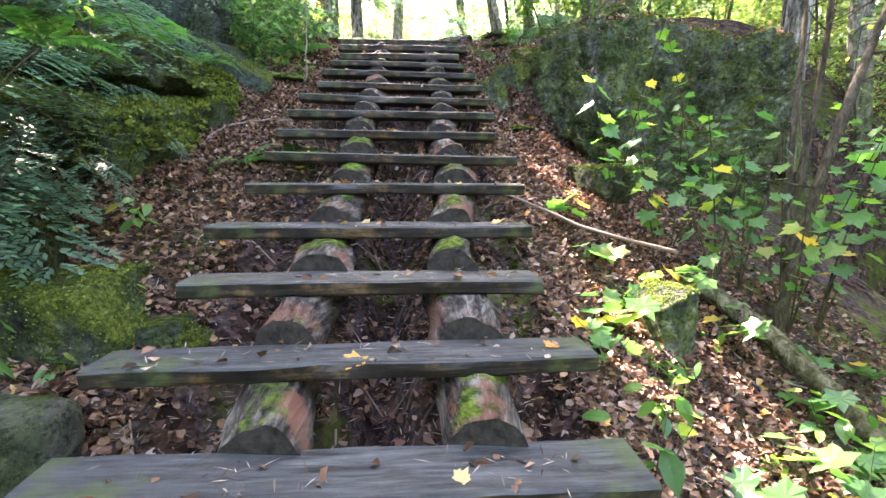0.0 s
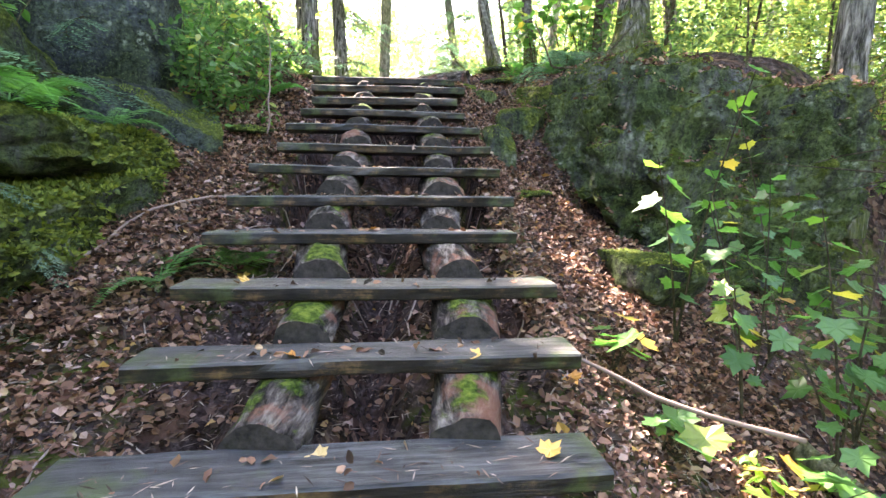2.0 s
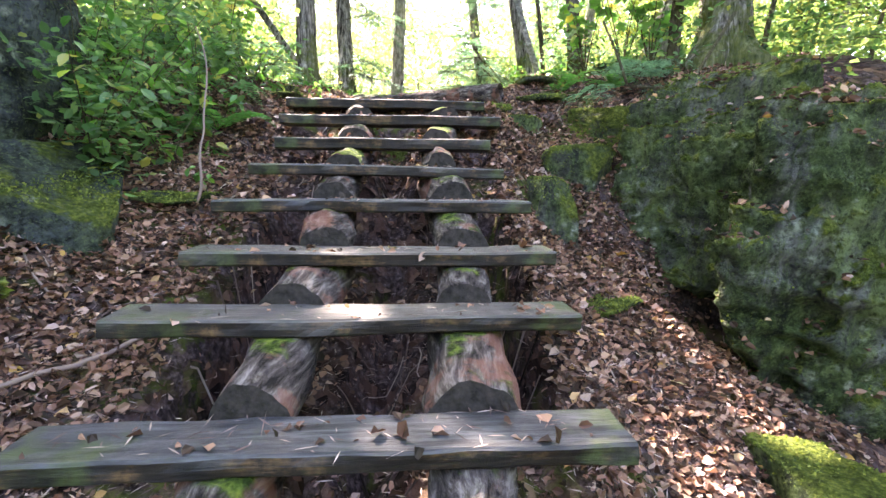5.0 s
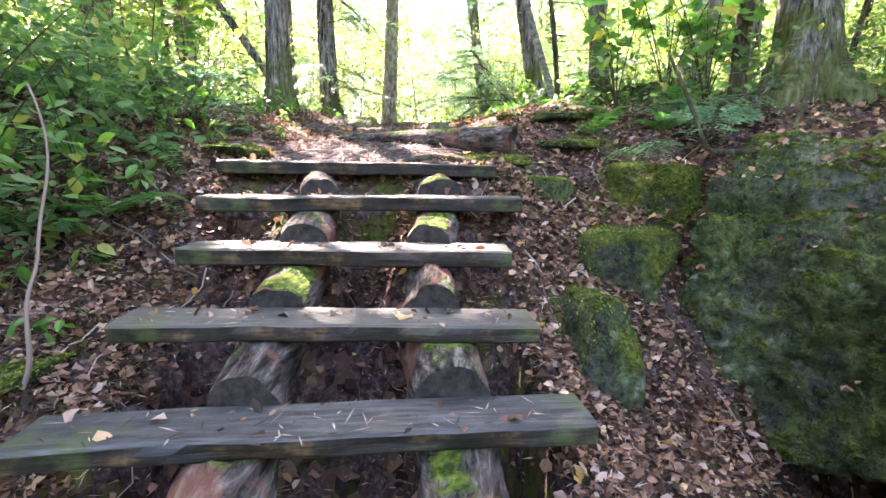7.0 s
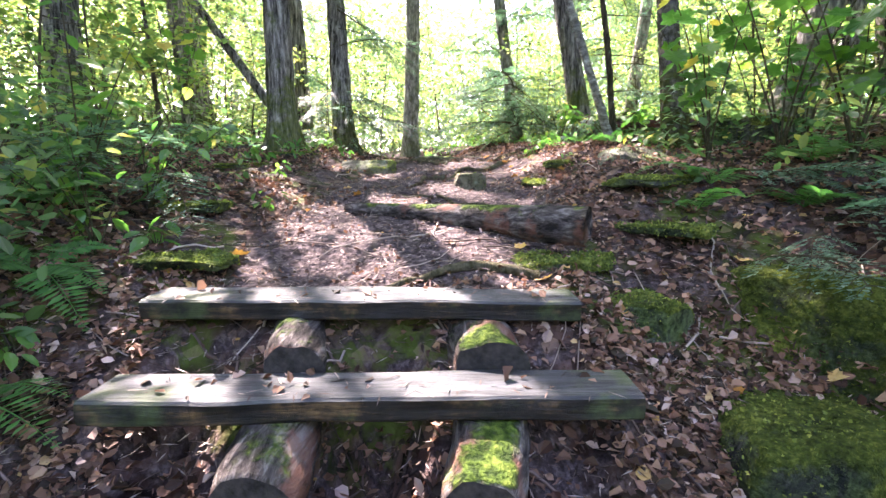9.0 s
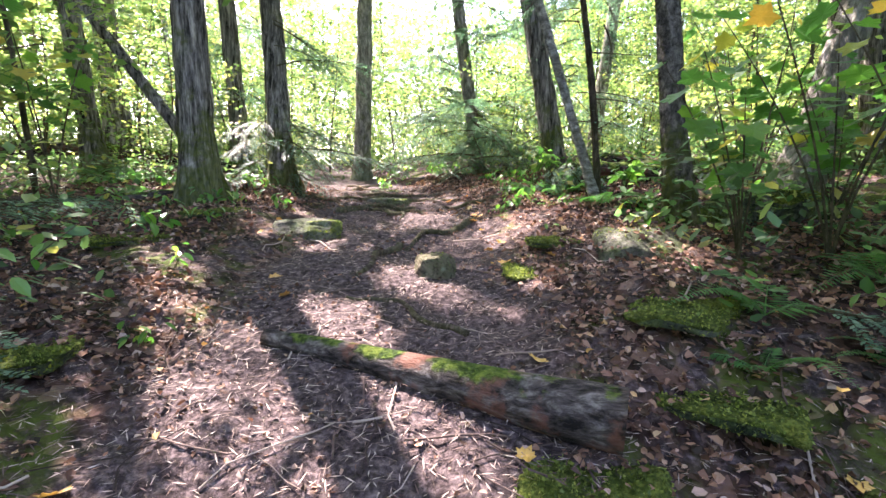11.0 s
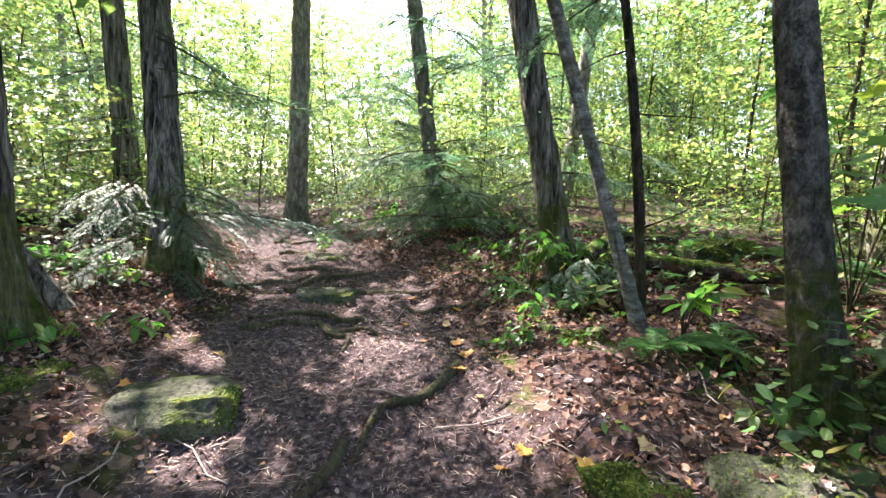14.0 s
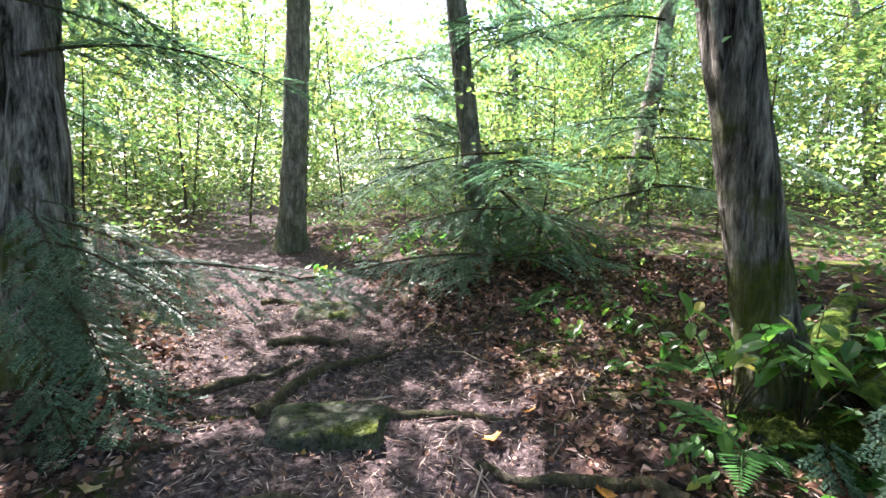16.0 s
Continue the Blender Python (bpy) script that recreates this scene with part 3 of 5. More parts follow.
# ---- rocks ----
def boulder_mesh(half, seed, cuts=9, res=22, rugged=0.05, keep_top=False):
    rng = np.random.default_rng(seed)
    g = np.linspace(-1, 1, res)
    A, B = np.meshgrid(g, g, indexing="ij")
    one = np.ones_like(A)
    vs, fs, at = [], [], 0
    for face in ((A, B, one), (B, A, -one), (one, A, B), (-one, B, A), (B, one, A), (A, -one, B)):
        vs.append(np.stack([q.ravel() for q in face], 1))
        i, j = np.meshgrid(np.arange(res - 1), np.arange(res - 1), indexing="ij")
        fs.append(np.stack([i * res + j, (i + 1) * res + j, (i + 1) * res + j + 1, i * res + j + 1], -1).reshape(-1, 4) + at)
        at += res * res
    V, F = np.concatenate(vs), np.concatenate(fs)
    d = unit(V)
    V = d * (1.0 / (np.abs(d) ** 7).sum(1) ** (1 / 7))[:, None]
    for _ in range(cuts):
        nrm = unit(rng.normal(size=3) * np.array([1, 1, 0.7]))
        lim = rng.uniform(0.62, 0.98) * np.abs(nrm).sum() ** 0.6
        over = V @ nrm - lim
        V = V - np.maximum(over, 0)[:, None] * nrm
    V = V * np.asarray(half)
    size = float(np.mean(half))
    V = V + d * (rugged * size * (fbm(V / size * 1.6 + seed * 3.1, seed, 5, 0.6) - 0.7 * np.abs(fbm(V * np.array([2.2, 2.2, 5.5]) + seed, seed + 3, 4, 0.6))))[:, None]
    # weld the seams
    key = np.round(unit(np.concatenate(vs)) * 4000).astype(np.int64)
    _, first, inv = np.unique(key, axis=0, return_index=True, return_inverse=True)
    return V[first], inv.ravel()[F]


def tuft_points(V, F, rng, count, zmin, patch_seed, thresh=0.0):
    tri = V[F[:, :3]]
    nrm = np.cross(tri[:, 1] - tri[:, 0], tri[:, 2] - tri[:, 0])
    area = np.linalg.norm(nrm, axis=1)
    nrm = nrm / (area[:, None] + 1e-9)
    c = V[F].mean(1)
    ok = (nrm[:, 2] > zmin) & (fbm(c * 2.2, patch_seed, 3) > thresh)
    if not ok.any():
        return np.zeros((0, 3)), np.zeros((0, 3))
    pr = area * ok
    pick = rng.choice(len(F), count, p=pr / pr.sum())
    w = rng.dirichlet((1, 1, 1, 1), count)
    return (V[F[pick]] * w[:, :, None]).sum(1), nrm[pick]


ROCK_LITTER = []


def rock(name, place, half, turn, seed, label, category="rock", cuts=9, res=22, moss=900, rugged=0.05, tilt=(0, 0), group="", moss_min=0.25, thresh=-0.1, mat="rock", litter=0, skew=0.0):
    V, F = boulder_mesh(half, seed, cuts, res, rugged)
    V[:, 0] += skew * (V[:, 1] + half[1]) * np.clip(0.5 - 0.6 * V[:, 0] / half[0], 0, 1)
    ob = thing(name, pose(*place, tilt[0], tilt[1], turn), label, category, group)
    stone = part("stone", mesh_of("stone", V, F, M[mat]), ob)
    if litter:
        lie = np.array(pose(*place, tilt[0], tilt[1], turn))
        P, N = tuft_points(V @ lie[:3, :3].T, F, np.random.default_rng(seed + 70), litter, 0.72, seed + 1, -0.5)
        ROCK_LITTER.append(P + lie[:3, 3] + N * 0.012)
    if moss:
        rng = np.random.default_rng(seed + 50)
        R3 = np.array(pose(0, 0, 0, tilt[0], tilt[1], 0).to_3x3())
        P, N = tuft_points(V @ R3.T, F, rng, moss, moss_min, seed, thresh)
        if len(P):
            P, N = P @ R3, N @ R3
            d = unit(N + rng.normal(size=P.shape) * 0.7)
            ln = rng.uniform(0.007, 0.02, len(P))
            mv, mf = blades(P - N * 0.004, ln, ln * 0.75, rng, d, 0.3)
            tagged(part("moss", mesh_of("moss", mv, mf, M["moss_tuft"], False), stone, "soft yellow-green moss"), kind="stuff")
    return ob


R = "rocks beside the stairs"
rock("boulder", (2.56, 6.42, 1.82), (0.78, 0.74, 1.0), 43, 3, "big mossy angular boulder with a sheer lichen-spotted face", "boulder", 7, 80, 6000, 0.13, litter=700)
rock("boulder", (2.98, 5.4, 1.08), (1.2, 0.55, 1.36), -3, 8, "huge dark green boulder with litter and moss on top", "boulder", 6, 84, 7000, 0.13, (0, 7), litter=1500, skew=0.8)
rock("rock", (1.9, 2.38, 0.0), (0.125, 0.14, 0.23), 20, 4, "upright mossy green stone in the leaf litter", group=R, moss=250)
rock("rock", (2.02, 4.25, 0.72), (0.2, 0.42, 0.2), 25, 5, "low moss-covered stone at the foot of a boulder", group=R, mat="moss_rock", moss=1600, moss_min=0.0, thresh=-0.6)
rock("rock", (1.12, 6.0, 1.7), (0.17, 0.3, 0.34), 12, 6, "squat green stone beside the stairs", group=R)
rock("rock", (0.98, 6.95, 2.38), (0.2, 0.22, 0.2), 30, 7, "grey and mossy stone at the stair head", group=R)
rock("rock", (0.45, 7.15, 2.62), (0.26, 0.16, 0.07), -10, 9, "flat pale stone sunk in the path", group=R, moss=0, mat="stone")
rock("rock", (1.75, 7.25, 2.25), (0.5, 0.6, 0.42), 10, 11, "rounded bank stone thick with moss", group=R, mat="moss_rock", moss=3500, moss_min=0.0, thresh=-0.5)
rock("rock", (1.45, 6.55, 2.0), (0.28, 0.3, 0.3), 0, 12, "moss cushion stone in the gully", group=R, mat="moss_rock", moss=2000, moss_min=-0.2, thresh=-0.6)


def ledges(name, m, label, slabs, seed):
    """An outcrop of slabs laid over one another, each with its moss. Slabs: middle, half sizes, turn, stone, moss."""
    ob = thing(name, m, label, "outcrop")
    for i, (mid, half, turn, mat, moss) in enumerate(slabs):
        V, F = boulder_mesh(half, seed + i, 6, 40, 0.1)
        at = pose(*mid, 0, 0, turn)
        ledge = part("ledge", mesh_of("ledge", V, F, M[mat]), ob)
        ledge.matrix_local = at
        rng = np.random.default_rng(seed + i + 50)
        P, N = tuft_points(V, F, rng, moss, -0.1, seed + i, -0.15)
        d = unit(N + rng.normal(size=P.shape) * 0.7 - np.array([0, 0, 0.3]))
        ln = rng.uniform(0.014, 0.05, len(P))
        mv, mf = blades(P - N * 0.004, ln, ln * 0.6, rng, d, 0.3)
        tagged(part("moss", mesh_of("moss", mv, mf, M["moss_tuft"], False), ledge, "shaggy yellow-green moss"), kind="stuff")
    return ob


ledges("outcrop", pose(-1.25, 3.3, 0.1), "layered mossy rock outcrop with ferns and cedar twigs", (
    ((-0.85, 0.1, 0.3), (0.95, 0.8, 0.42), 4, "moss_rock", 9000),
    ((-0.8, 0.12, 0.98), (0.82, 0.82, 0.38), -6, "moss_rock", 16000),
    ((-1.05, 0.35, 1.5), (0.95, 0.75, 0.17), 8, "moss_rock", 13000),
    ((-0.55, 0.8, 1.28), (0.4, 0.42, 0.34), -14, "moss_rock", 9000),
    ((-1.6, 0.6, 1.85), (0.8, 0.7, 0.3), -8, "slate", 1500)), 13)
rock("outcrop", (-2.0, 1.55, 0.1), (0.9, 0.7, 0.6), -10, 21, "low dark outcrop covered in moss", "outcrop", 8, 30, 5000, 0.07, moss_min=0.0, thresh=-0.3, mat="moss_rock")
rock("rock", (-1.85, 4.95, 1.68), (0.52, 0.46, 0.52), 24, 14, "dark blue-grey block with pale lichen spots", group=R, res=36, mat="slate", moss=2500, moss_min=0.45)
rock("outcrop", (-2.75, 5.35, 2.5), (0.85, 0.6, 0.95), 10, 15, "dark cliff block with a pale streak", "outcrop", 5, 44, 1200, 0.07, mat="slate")
rock("outcrop", (-3.1, 4.2, 2.2), (0.7, 0.8, 0.65), -15, 16, "dark upper ledge of stacked rock", "outcrop", 10, 30, 2500, 0.06, mat="moss_rock")
rock("rock", (-0.92, 1.75, 0.12), (0.36, 0.28, 0.24), 12, 17, "rounded stone under a cushion of moss", group=R, mat="moss_rock", moss=3000, moss_min=-0.1, thresh=-0.8)
rock("rock", (-0.5, 1.78, 0.03), (0.15, 0.14, 0.14), 40, 18, "small dark mossy stone beside a plank", group=R, moss=500)
rock("rock", (-0.82, 1.12, -0.2), (0.3, 0.26, 0.28), -20, 19, "smooth blue-grey stone at the stair's edge", group=R, moss=0, mat="stone")
P_ = "rocks along the path"
rock("rock", (-0.96, 10.0, 3.19), (0.29, 0.22, 0.1), 8, 22, "flat moss-edged stone at the path's edge", group=P_, mat="stone", moss=900, moss_min=-0.2, thresh=0.0)
rock("rock", (0.18, 9.02, 3.03), (0.15, 0.11, 0.11), 25, 33, "small pale angular stone standing in the path", group=P_, moss=60, mat="tan_stone")
rock("boulder", (1.6, 8.88, 3.09), (0.35, 0.32, 0.24), -12, 24, "grey boulder with green sides and litter on top", "boulder", 7, 44, 500, mat="stone", litter=90)
rock("rock", (-0.42, 11.88, 3.29), (0.31, 0.21, 0.12), 5, 25, "wet grey stone step across the path", group=P_, moss=0, mat="stone")
rock("rock", (-1.1, 11.98, 3.27), (0.24, 0.16, 0.09), 12, 29, "dark flat stone half sunk beside the path", group=P_, moss=40, mat="slate")
rock("rock", (-0.66, 13.8, 3.4), (0.3, 0.3, 0.07), 0, 26, "flat stone level with the path", group=P_, moss=0, mat="stone")
rock("rock", (2.6, 9.3, 3.4), (0.35, 0.3, 0.2), 33, 27, "mossy stone under the trees", group=P_)
rock("root_mound", (2.3, 11.85, 3.5), (0.62, 0.34, 0.27), 12, 41, "dark earthy hummock overgrown with moss and roots", "mound", 4, 30, 4000, 0.16, mat="moss_rock", moss_min=0.1, thresh=-0.2)
rock("root_mound", (1.62, 11.3, 3.36), (0.34, 0.26, 0.24), -20, 42, "dark earthy hummock overgrown with moss and roots", "mound", 4, 26, 1800, 0.16, mat="moss_rock", moss_min=0.0, thresh=-0.2)
rock("rock", (3.4, 11.9, 3.7), (0.5, 0.35, 0.25), 10, 28, "hummock stone covered in thick moss", group=P_, mat="moss_rock", moss=2500, moss_min=-0.1, thresh=-0.8)
for i, (mx, my) in enumerate(((1.06, 9.2), (-2.0, 9.2), (-1.75, 9.95), (-1.5, 7.7), (1.3, 7.5), (-1.15, 6.95), (1.35, 5.2), (-1.2, 5.3), (1.4, 10.2), (-1.0, 2.0), (0.72, 7.2), (1.36, 7.95), (0.8, 8.9))):
    rock("moss_cushion", (mx, my, float(ground_z(mx, my)[0]) - 0.01), (0.2 + 0.05 * (i % 3), 0.16 + 0.04 * (i % 2), 0.032), i * 37, 60 + i, "low cushion of yellow-green moss on the soil", "moss", 4, 12, 1500, 0.12, group="moss cushions", moss_min=-0.5, thresh=-2.0, mat="moss_rock")


# ---- trees ----
# gaps cut in the unseen canopy to place sun patches: lit place, half width
GAPS = [(-0.9, 9.9, 3.3, 0.24), (-0.4, 6.95, 2.7, 0.95), (-1.2, 8.0, 3.0, 0.4), (-0.85, 7.6, 2.9, 0.3), (-1.3, 9.8, 3.2, 0.18), (-1.9, 2.9, 1.9, 0.35), (0.0, 5.8, 2.2, 0.24), (-0.35, 8.2, 2.95, 0.32), (0.05, 8.9, 3.05, 0.3), (0.8, 9.9, 3.3, 0.32), (0.1, 10.6, 3.25, 0.25), (-1.25, 11.2, 3.3, 0.16), (-1.7, 8.8, 3.2, 0.3), (1.6, 4.2, 0.9, 0.25), (1.8, 4.75, 1.05, 0.3), (2.0, 2.6, 0.2, 0.4), (1.9, 1.6, -0.2, 0.4), (-1.4, 12.5, 3.4, 0.22), (-1.1, 10.7, 3.25, 0.25), (-1.7, 10.95, 3.35, 0.2), (0.7, 8.6, 3.1, 0.28), (-1.25, 11.0, 3.3, 0.18), (-1.45, 12.75, 3.4, 0.22), (0.31, 10.62, 3.25, 0.16), (1.15, 10.8, 3.4, 0.2), (-0.64, 8.05, 2.85, 0.2), (-1.5, 8.65, 3.1, 0.3), (0.15, 6.3, 2.55, 0.42), (-0.5, 6.5, 2.7, 0.5), (0.1, 4.3, 1.55, 0.16), (1.55, 8.75, 3.3, 0.28), (1.7, 7.2, 2.8, 0.22)]


def off_gaps(P, extra=0.0):
    """True where a place keeps clear of every gap."""
    P = np.atleast_2d(np.asarray(P, float))
    s = np.array(SUN_DIR)
    ok = np.ones(len(P), bool)
    for gx0, gy0, gz0, gr in GAPS:
        d = P - np.array([gx0, gy0, gz0])
        along = d @ s
        ok &= (along < 0.8) | (np.linalg.norm(d - np.outer(along, s), axis=1) > gr + extra)
    return ok


def trunk_line(base, top, n, bend=0.15, seed=0):
    base, top = np.asarray(base, float), np.asarray(top, float)
    w = np.linspace(0, 1, n)[:, None]
    P = base * (1 - w) + top * w
    k = np.c_[np.sin(w[:, 0] * 5 + seed), np.cos(w[:, 0] * 4 + seed * 2), 0 * w[:, 0]]
    return P + bend * (k - k[0]) * w * 0.6


def limb_set(P, radii, rng, start, count, reach):
    """Limbs that leave a trunk line, and their tips."""
    chunks, tips = [], []
    for _ in range(count):
        i = int(rng.uniform(start, 0.97) * (len(P) - 1))
        a = rng.uniform(0, 2 * np.pi)
        ln = reach * rng.uniform(0.5, 1.0)
        d = np.array([np.cos(a), np.sin(a), rng.uniform(0.05, 0.55)])
        w = np.linspace(0, 1, 5)[:, None]
        Q = P[i] + d * ln * w + np.array([0, 0, -0.18 * ln]) * w * w + rng.normal(size=3) * 0.12 * w * w
        r = max(0.006, min(radii[i] * 0.35, 0.012 + 0.012 * ln))
        chunks.append(tube(Q, r * (1 - 0.85 * w[:, 0]), 4))
        tips.append(Q[2:])
    return chunks, np.concatenate(tips)


def tree(name, x, y, top, r, label, bark="bark", height=13.0, group="forest trees", crown_leaf="leaf", leaves=4500, ridge=0.014, flare=1.7, start=0.45, reach=2.8, seed=1, sides=40, n=70, lean_gap=0.0, crown=True, lift=0.0, leaf_len=0.1):
    """A trunk through its base and a point higher up, with limbs and a leafy crown."""
    rng = np.random.default_rng(seed)
    g = on_ground(x, y, lift)
    direction = np.array([top[0] - x, top[1] - y, top[2] - g.z])
    end = direction / direction[2] * height
    ob = thing(name, Matrix.Translation(g), label, "tree", group)
    # finer rings near the ground
    w = np.linspace(0, 1, n) ** 1.5
    P = np.outer(w, end)
    P[:, :2] += 0.05 * np.c_[np.sin(w * 9 + seed) - np.sin(seed), np.cos(w * 7 + seed) - np.cos(seed)]
    P[0, 2] -= 0.25
    R = r * (1 - 0.8 * w) * (1 + (flare - 1) * np.exp(-P[:, 2].clip(0) / 0.28))
    V, F = tube(P, R, sides, 0.1, seed, ridge)
    # buttress roots
    if flare > 1.3:
        low = np.exp(-V[:, 2].clip(0) / 0.22)
        ang = np.arctan2(V[:, 1], V[:, 0])
        k = 1 + 0.28 * low * np.sin(ang * 3 + seed) + 0.14 * low * np.sin(ang * 5 + seed * 2)
        V[:, :2] *= k[:, None]
    part("trunk", mesh_of("trunk", V, F, M[bark]), ob)
    limbs, tips = limb_set(P, R, rng, start, 14, reach)
    lv, lf = join(limbs)
    tagged(part("branchwork", mesh_of("branchwork", lv, lf, M["stem"]), ob), kind="stuff")
    if crown:
        c = tips[rng.integers(0, len(tips), leaves)] + rng.normal(size=(leaves, 3)) * np.array([0.45, 0.45, 0.22])
        c = c[off_gaps(c + np.array(g))]
        ln = rng.uniform(0.6, 1.25, len(c)) * leaf_len
        cv, cf = blades(c, ln, ln * 0.7, rng, None, 0.7)
        tagged(part("crown", mesh_of("crown", cv, cf, M[crown_leaf], False), ob), kind="stuff")
    return ob


T_ = "forest trees"
tree("tree", -2.12, 10.42, (-2.18, 10.42, 5.48), 0.155, "old cedar with furrowed flaking bark and a mossy foot", seed=31, flare=1.55, crown_leaf="needle", start=0.4)
tree("tree", -1.92, 12.15, (-2.06, 12.48, 6.03), 0.15, "thick dark cedar with dead lower twigs", seed=32, flare=1.5, crown_leaf="needle", start=0.35)
tree("tree", -1.66, 17.0, (-1.37, 16.88, 7.81), 0.19, "straight grey trunk beside the path's bend", "bark_grey", seed=33, flare=1.4, height=15)
tree("tree", 1.0, 15.2, (0.56, 15.05, 7.25), 0.13, "slim grey trunk rising from young growth", "bark_grey", seed=34, flare=1.3, height=14)
tree("tree", 1.69, 11.58, (1.26, 11.7, 6.0), 0.125, "leaning dark trunk with a mossy root mound", seed=35, flare=1.4, height=14)
tree("tree", 2.06, 9.38, (1.885, 9.6, 5.28), 0.095, "straight scaly trunk with a mossy base", "bark_scaly", ridge=0.004, seed=36, flare=1.5, height=12)
tree("tree", 1.72, 10.34, (1.07, 10.4, 5.2), 0.036, "slender crooked birch with pale bark", "birch", seed=37, flare=1.2, height=10, leaves=1600)
tree("tree", 1.76, 10.4, (1.49, 10.42, 5.29), 0.024, "thin dead spruce pole with bare twigs", "stem", seed=38, flare=1.2, height=7, leaves=700, leaf_len=0.03, reach=1.0, start=0.1, crown_leaf="needle")
tree("tree", 3.1, 9.7, (3.75, 9.9, 5.6), 0.13, "trunk leaning away from the path", "bark_grey", seed=39, height=11)
tree("tree", 4.6, 11.2, (4.7, 11.2, 6.0), 0.16, "dark trunk deeper in the wood", seed=40, height=13)
tree("tree", 3.15, 7.75, (3.3, 7.9, 5.6), 0.2, "broad cedar with stringy grey bark above the boulders", seed=41, flare=1.8, height=13, crown_leaf="needle")
tree("tree", 2.7, 7.8, (2.75, 7.85, 5.6), 0.05, "thin trunk beside a cedar", "stem", seed=42, flare=1.2, height=8, leaves=900)
tree("tree", 4.9, 6.2, (4.9, 6.2, 5.6), 0.17, "rough trunk standing behind the boulders", seed=43, height=13)
tree("tree", -6.8, 16.2, (-6.9, 16.2, 8), 0.26, "thick dark trunk far among the trees", seed=44, height=15, leaves=9000, reach=3.6, leaf_len=0.14)
tree("tree", -3.6, 14.9, (-3.65, 14.9, 7), 0.16, "dark trunk behind the cedars", seed=45, height=14, leaves=10000, reach=3.4, leaf_len=0.14)
tree("tree", -4.4, 12.2, (-4.5, 12.2, 7), 0.12, "trunk among the young growth", seed=46, height=12)
tree("tree", -5.4, 9.0, (-5.4, 9.0, 7), 0.16, "trunk on the upper bank", seed=47, height=13)
# crown thickened out of view to keep sun off the stairs
tree("tree", -3.7, 9.2, (-3.75, 9.2, 8), 0.15, "dark trunk at the edge of the bank", seed=48, height=12, leaves=24000, reach=3.6, leaf_len=0.14, start=0.4)
# two unseen trees, added so their crowns shade the lower planks
tree("tree", -4.7, 6.4, (-4.75, 6.4, 8), 0.16, "unseen tree added on the bank to shade the stairs", seed=49, height=12, leaves=22000, reach=3.6, leaf_len=0.14, start=0.4)
tree("tree", -4.9, 3.2, (-4.95, 3.2, 8), 0.16, "unseen tree added on the bank to shade the stairs", seed=50, height=12, leaves=11000, reach=3.2, leaf_len=0.14, start=0.4)

# another unseen tree, set behind the cliff block to block the sun
tree("tree", -4.7, 8.5, (-4.75, 8.5, 8), 0.17, "unseen added tree with a wide crown shading the lower stairs", seed=52, height=14, leaves=30000, reach=4.6, leaf_len=0.15, start=0.42)

# dead pole leaning on the cedar
pole_ob = thing("leaning_pole", pose(-2.4, 10.9, 0), "dead bare trunk leaning against a cedar", "dead tree")
w = np.linspace(0, 1, 16)[:, None]
pp = np.array([0.36, 0.14, 3.35]) * (1 - w) + np.array([-2.3, 0.1, 7.1]) * w
pv, pf = tube(pp, 0.07 * (1 - 0.5 * w[:, 0]), 10, 0.1, 3, 0.004)
part("trunk", mesh_of("trunk", pv, pf, M["bark"]), pole_ob)


# ---- the wood round about: shared kinds of tree, set out by chance ----
def wood_tree(kind, seed):
    rng = np.random.default_rng(seed)
    h = {"tall": 14.0, "young": 5.5, "bush": 2.2}[kind]
    ob = new({"tall": "tree", "young": "sapling", "bush": "shrub"}[kind])
    n = 14
    w = np.linspace(0, 1, n)
    P = np.c_[0.03 * h * np.sin(w * 4 + seed), 0.03 * h * (np.cos(w * 3 + seed) - math.cos(seed)), w * h]
    P[:, 0] -= P[0, 0]
    P[0, 2] = -0.4
    r0 = {"tall": 0.15, "young": 0.028, "bush": 0.014}[kind]
    R = r0 * (1 - 0.85 * w)
    V, F = tube(P, R, 10 if kind == "tall" else 6, 0.1, seed)
    part("trunk", mesh_of("trunk", V, F, M["bark_grey" if seed % 2 else "bark"] if kind == "tall" else M["stem"]), ob)
    start, count, reach, leaves, ln = {"tall": (0.38, 34, 2.9, 4200, 0.165), "young": (0.12, 32, 1.3, 2000, 0.095), "bush": (0.1, 16, 0.8, 700, 0.075)}[kind]
    limbs, tips = limb_set(P, R, rng, start, count, reach)
    lv, lf = join(limbs)
    tagged(part("branchwork", mesh_of("branchwork", lv, lf, M["stem"]), ob), kind="stuff")
    c = tips[rng.integers(0, len(tips), leaves)] + rng.normal(size=(leaves, 3)) * np.array([0.3, 0.3, 0.1]) * (1.5 if kind == "tall" else 0.7)
    s = rng.uniform(0.6, 1.25, leaves) * ln
    cv, cf = blades(c, s, s * 0.7, rng, None, 0.75)
    tagged(part("crown", mesh_of("crown", cv, cf, M["leaf"], False), ob), kind="stuff")
    return ob


LABELS = {"tall": "tall leafy tree of the surrounding wood", "young": "thin young tree with bright green leaves", "bush": "low leafy shrub of the undergrowth"}
KINDS = {k: [wood_tree(k, s) for s in seeds] for k, seeds in (("tall", (61, 62, 63)), ("young", (64, 65, 66, 67)), ("bush", (68, 69, 70)))}
for k, obs in KINDS.items():
    for o in obs:
        tagged(o, LABELS[k], {"tall": "tree", "young": "sapling", "bush": "shrub"}[k], {"tall": "wood trees", "young": "saplings", "bush": "undergrowth shrubs"}[k])


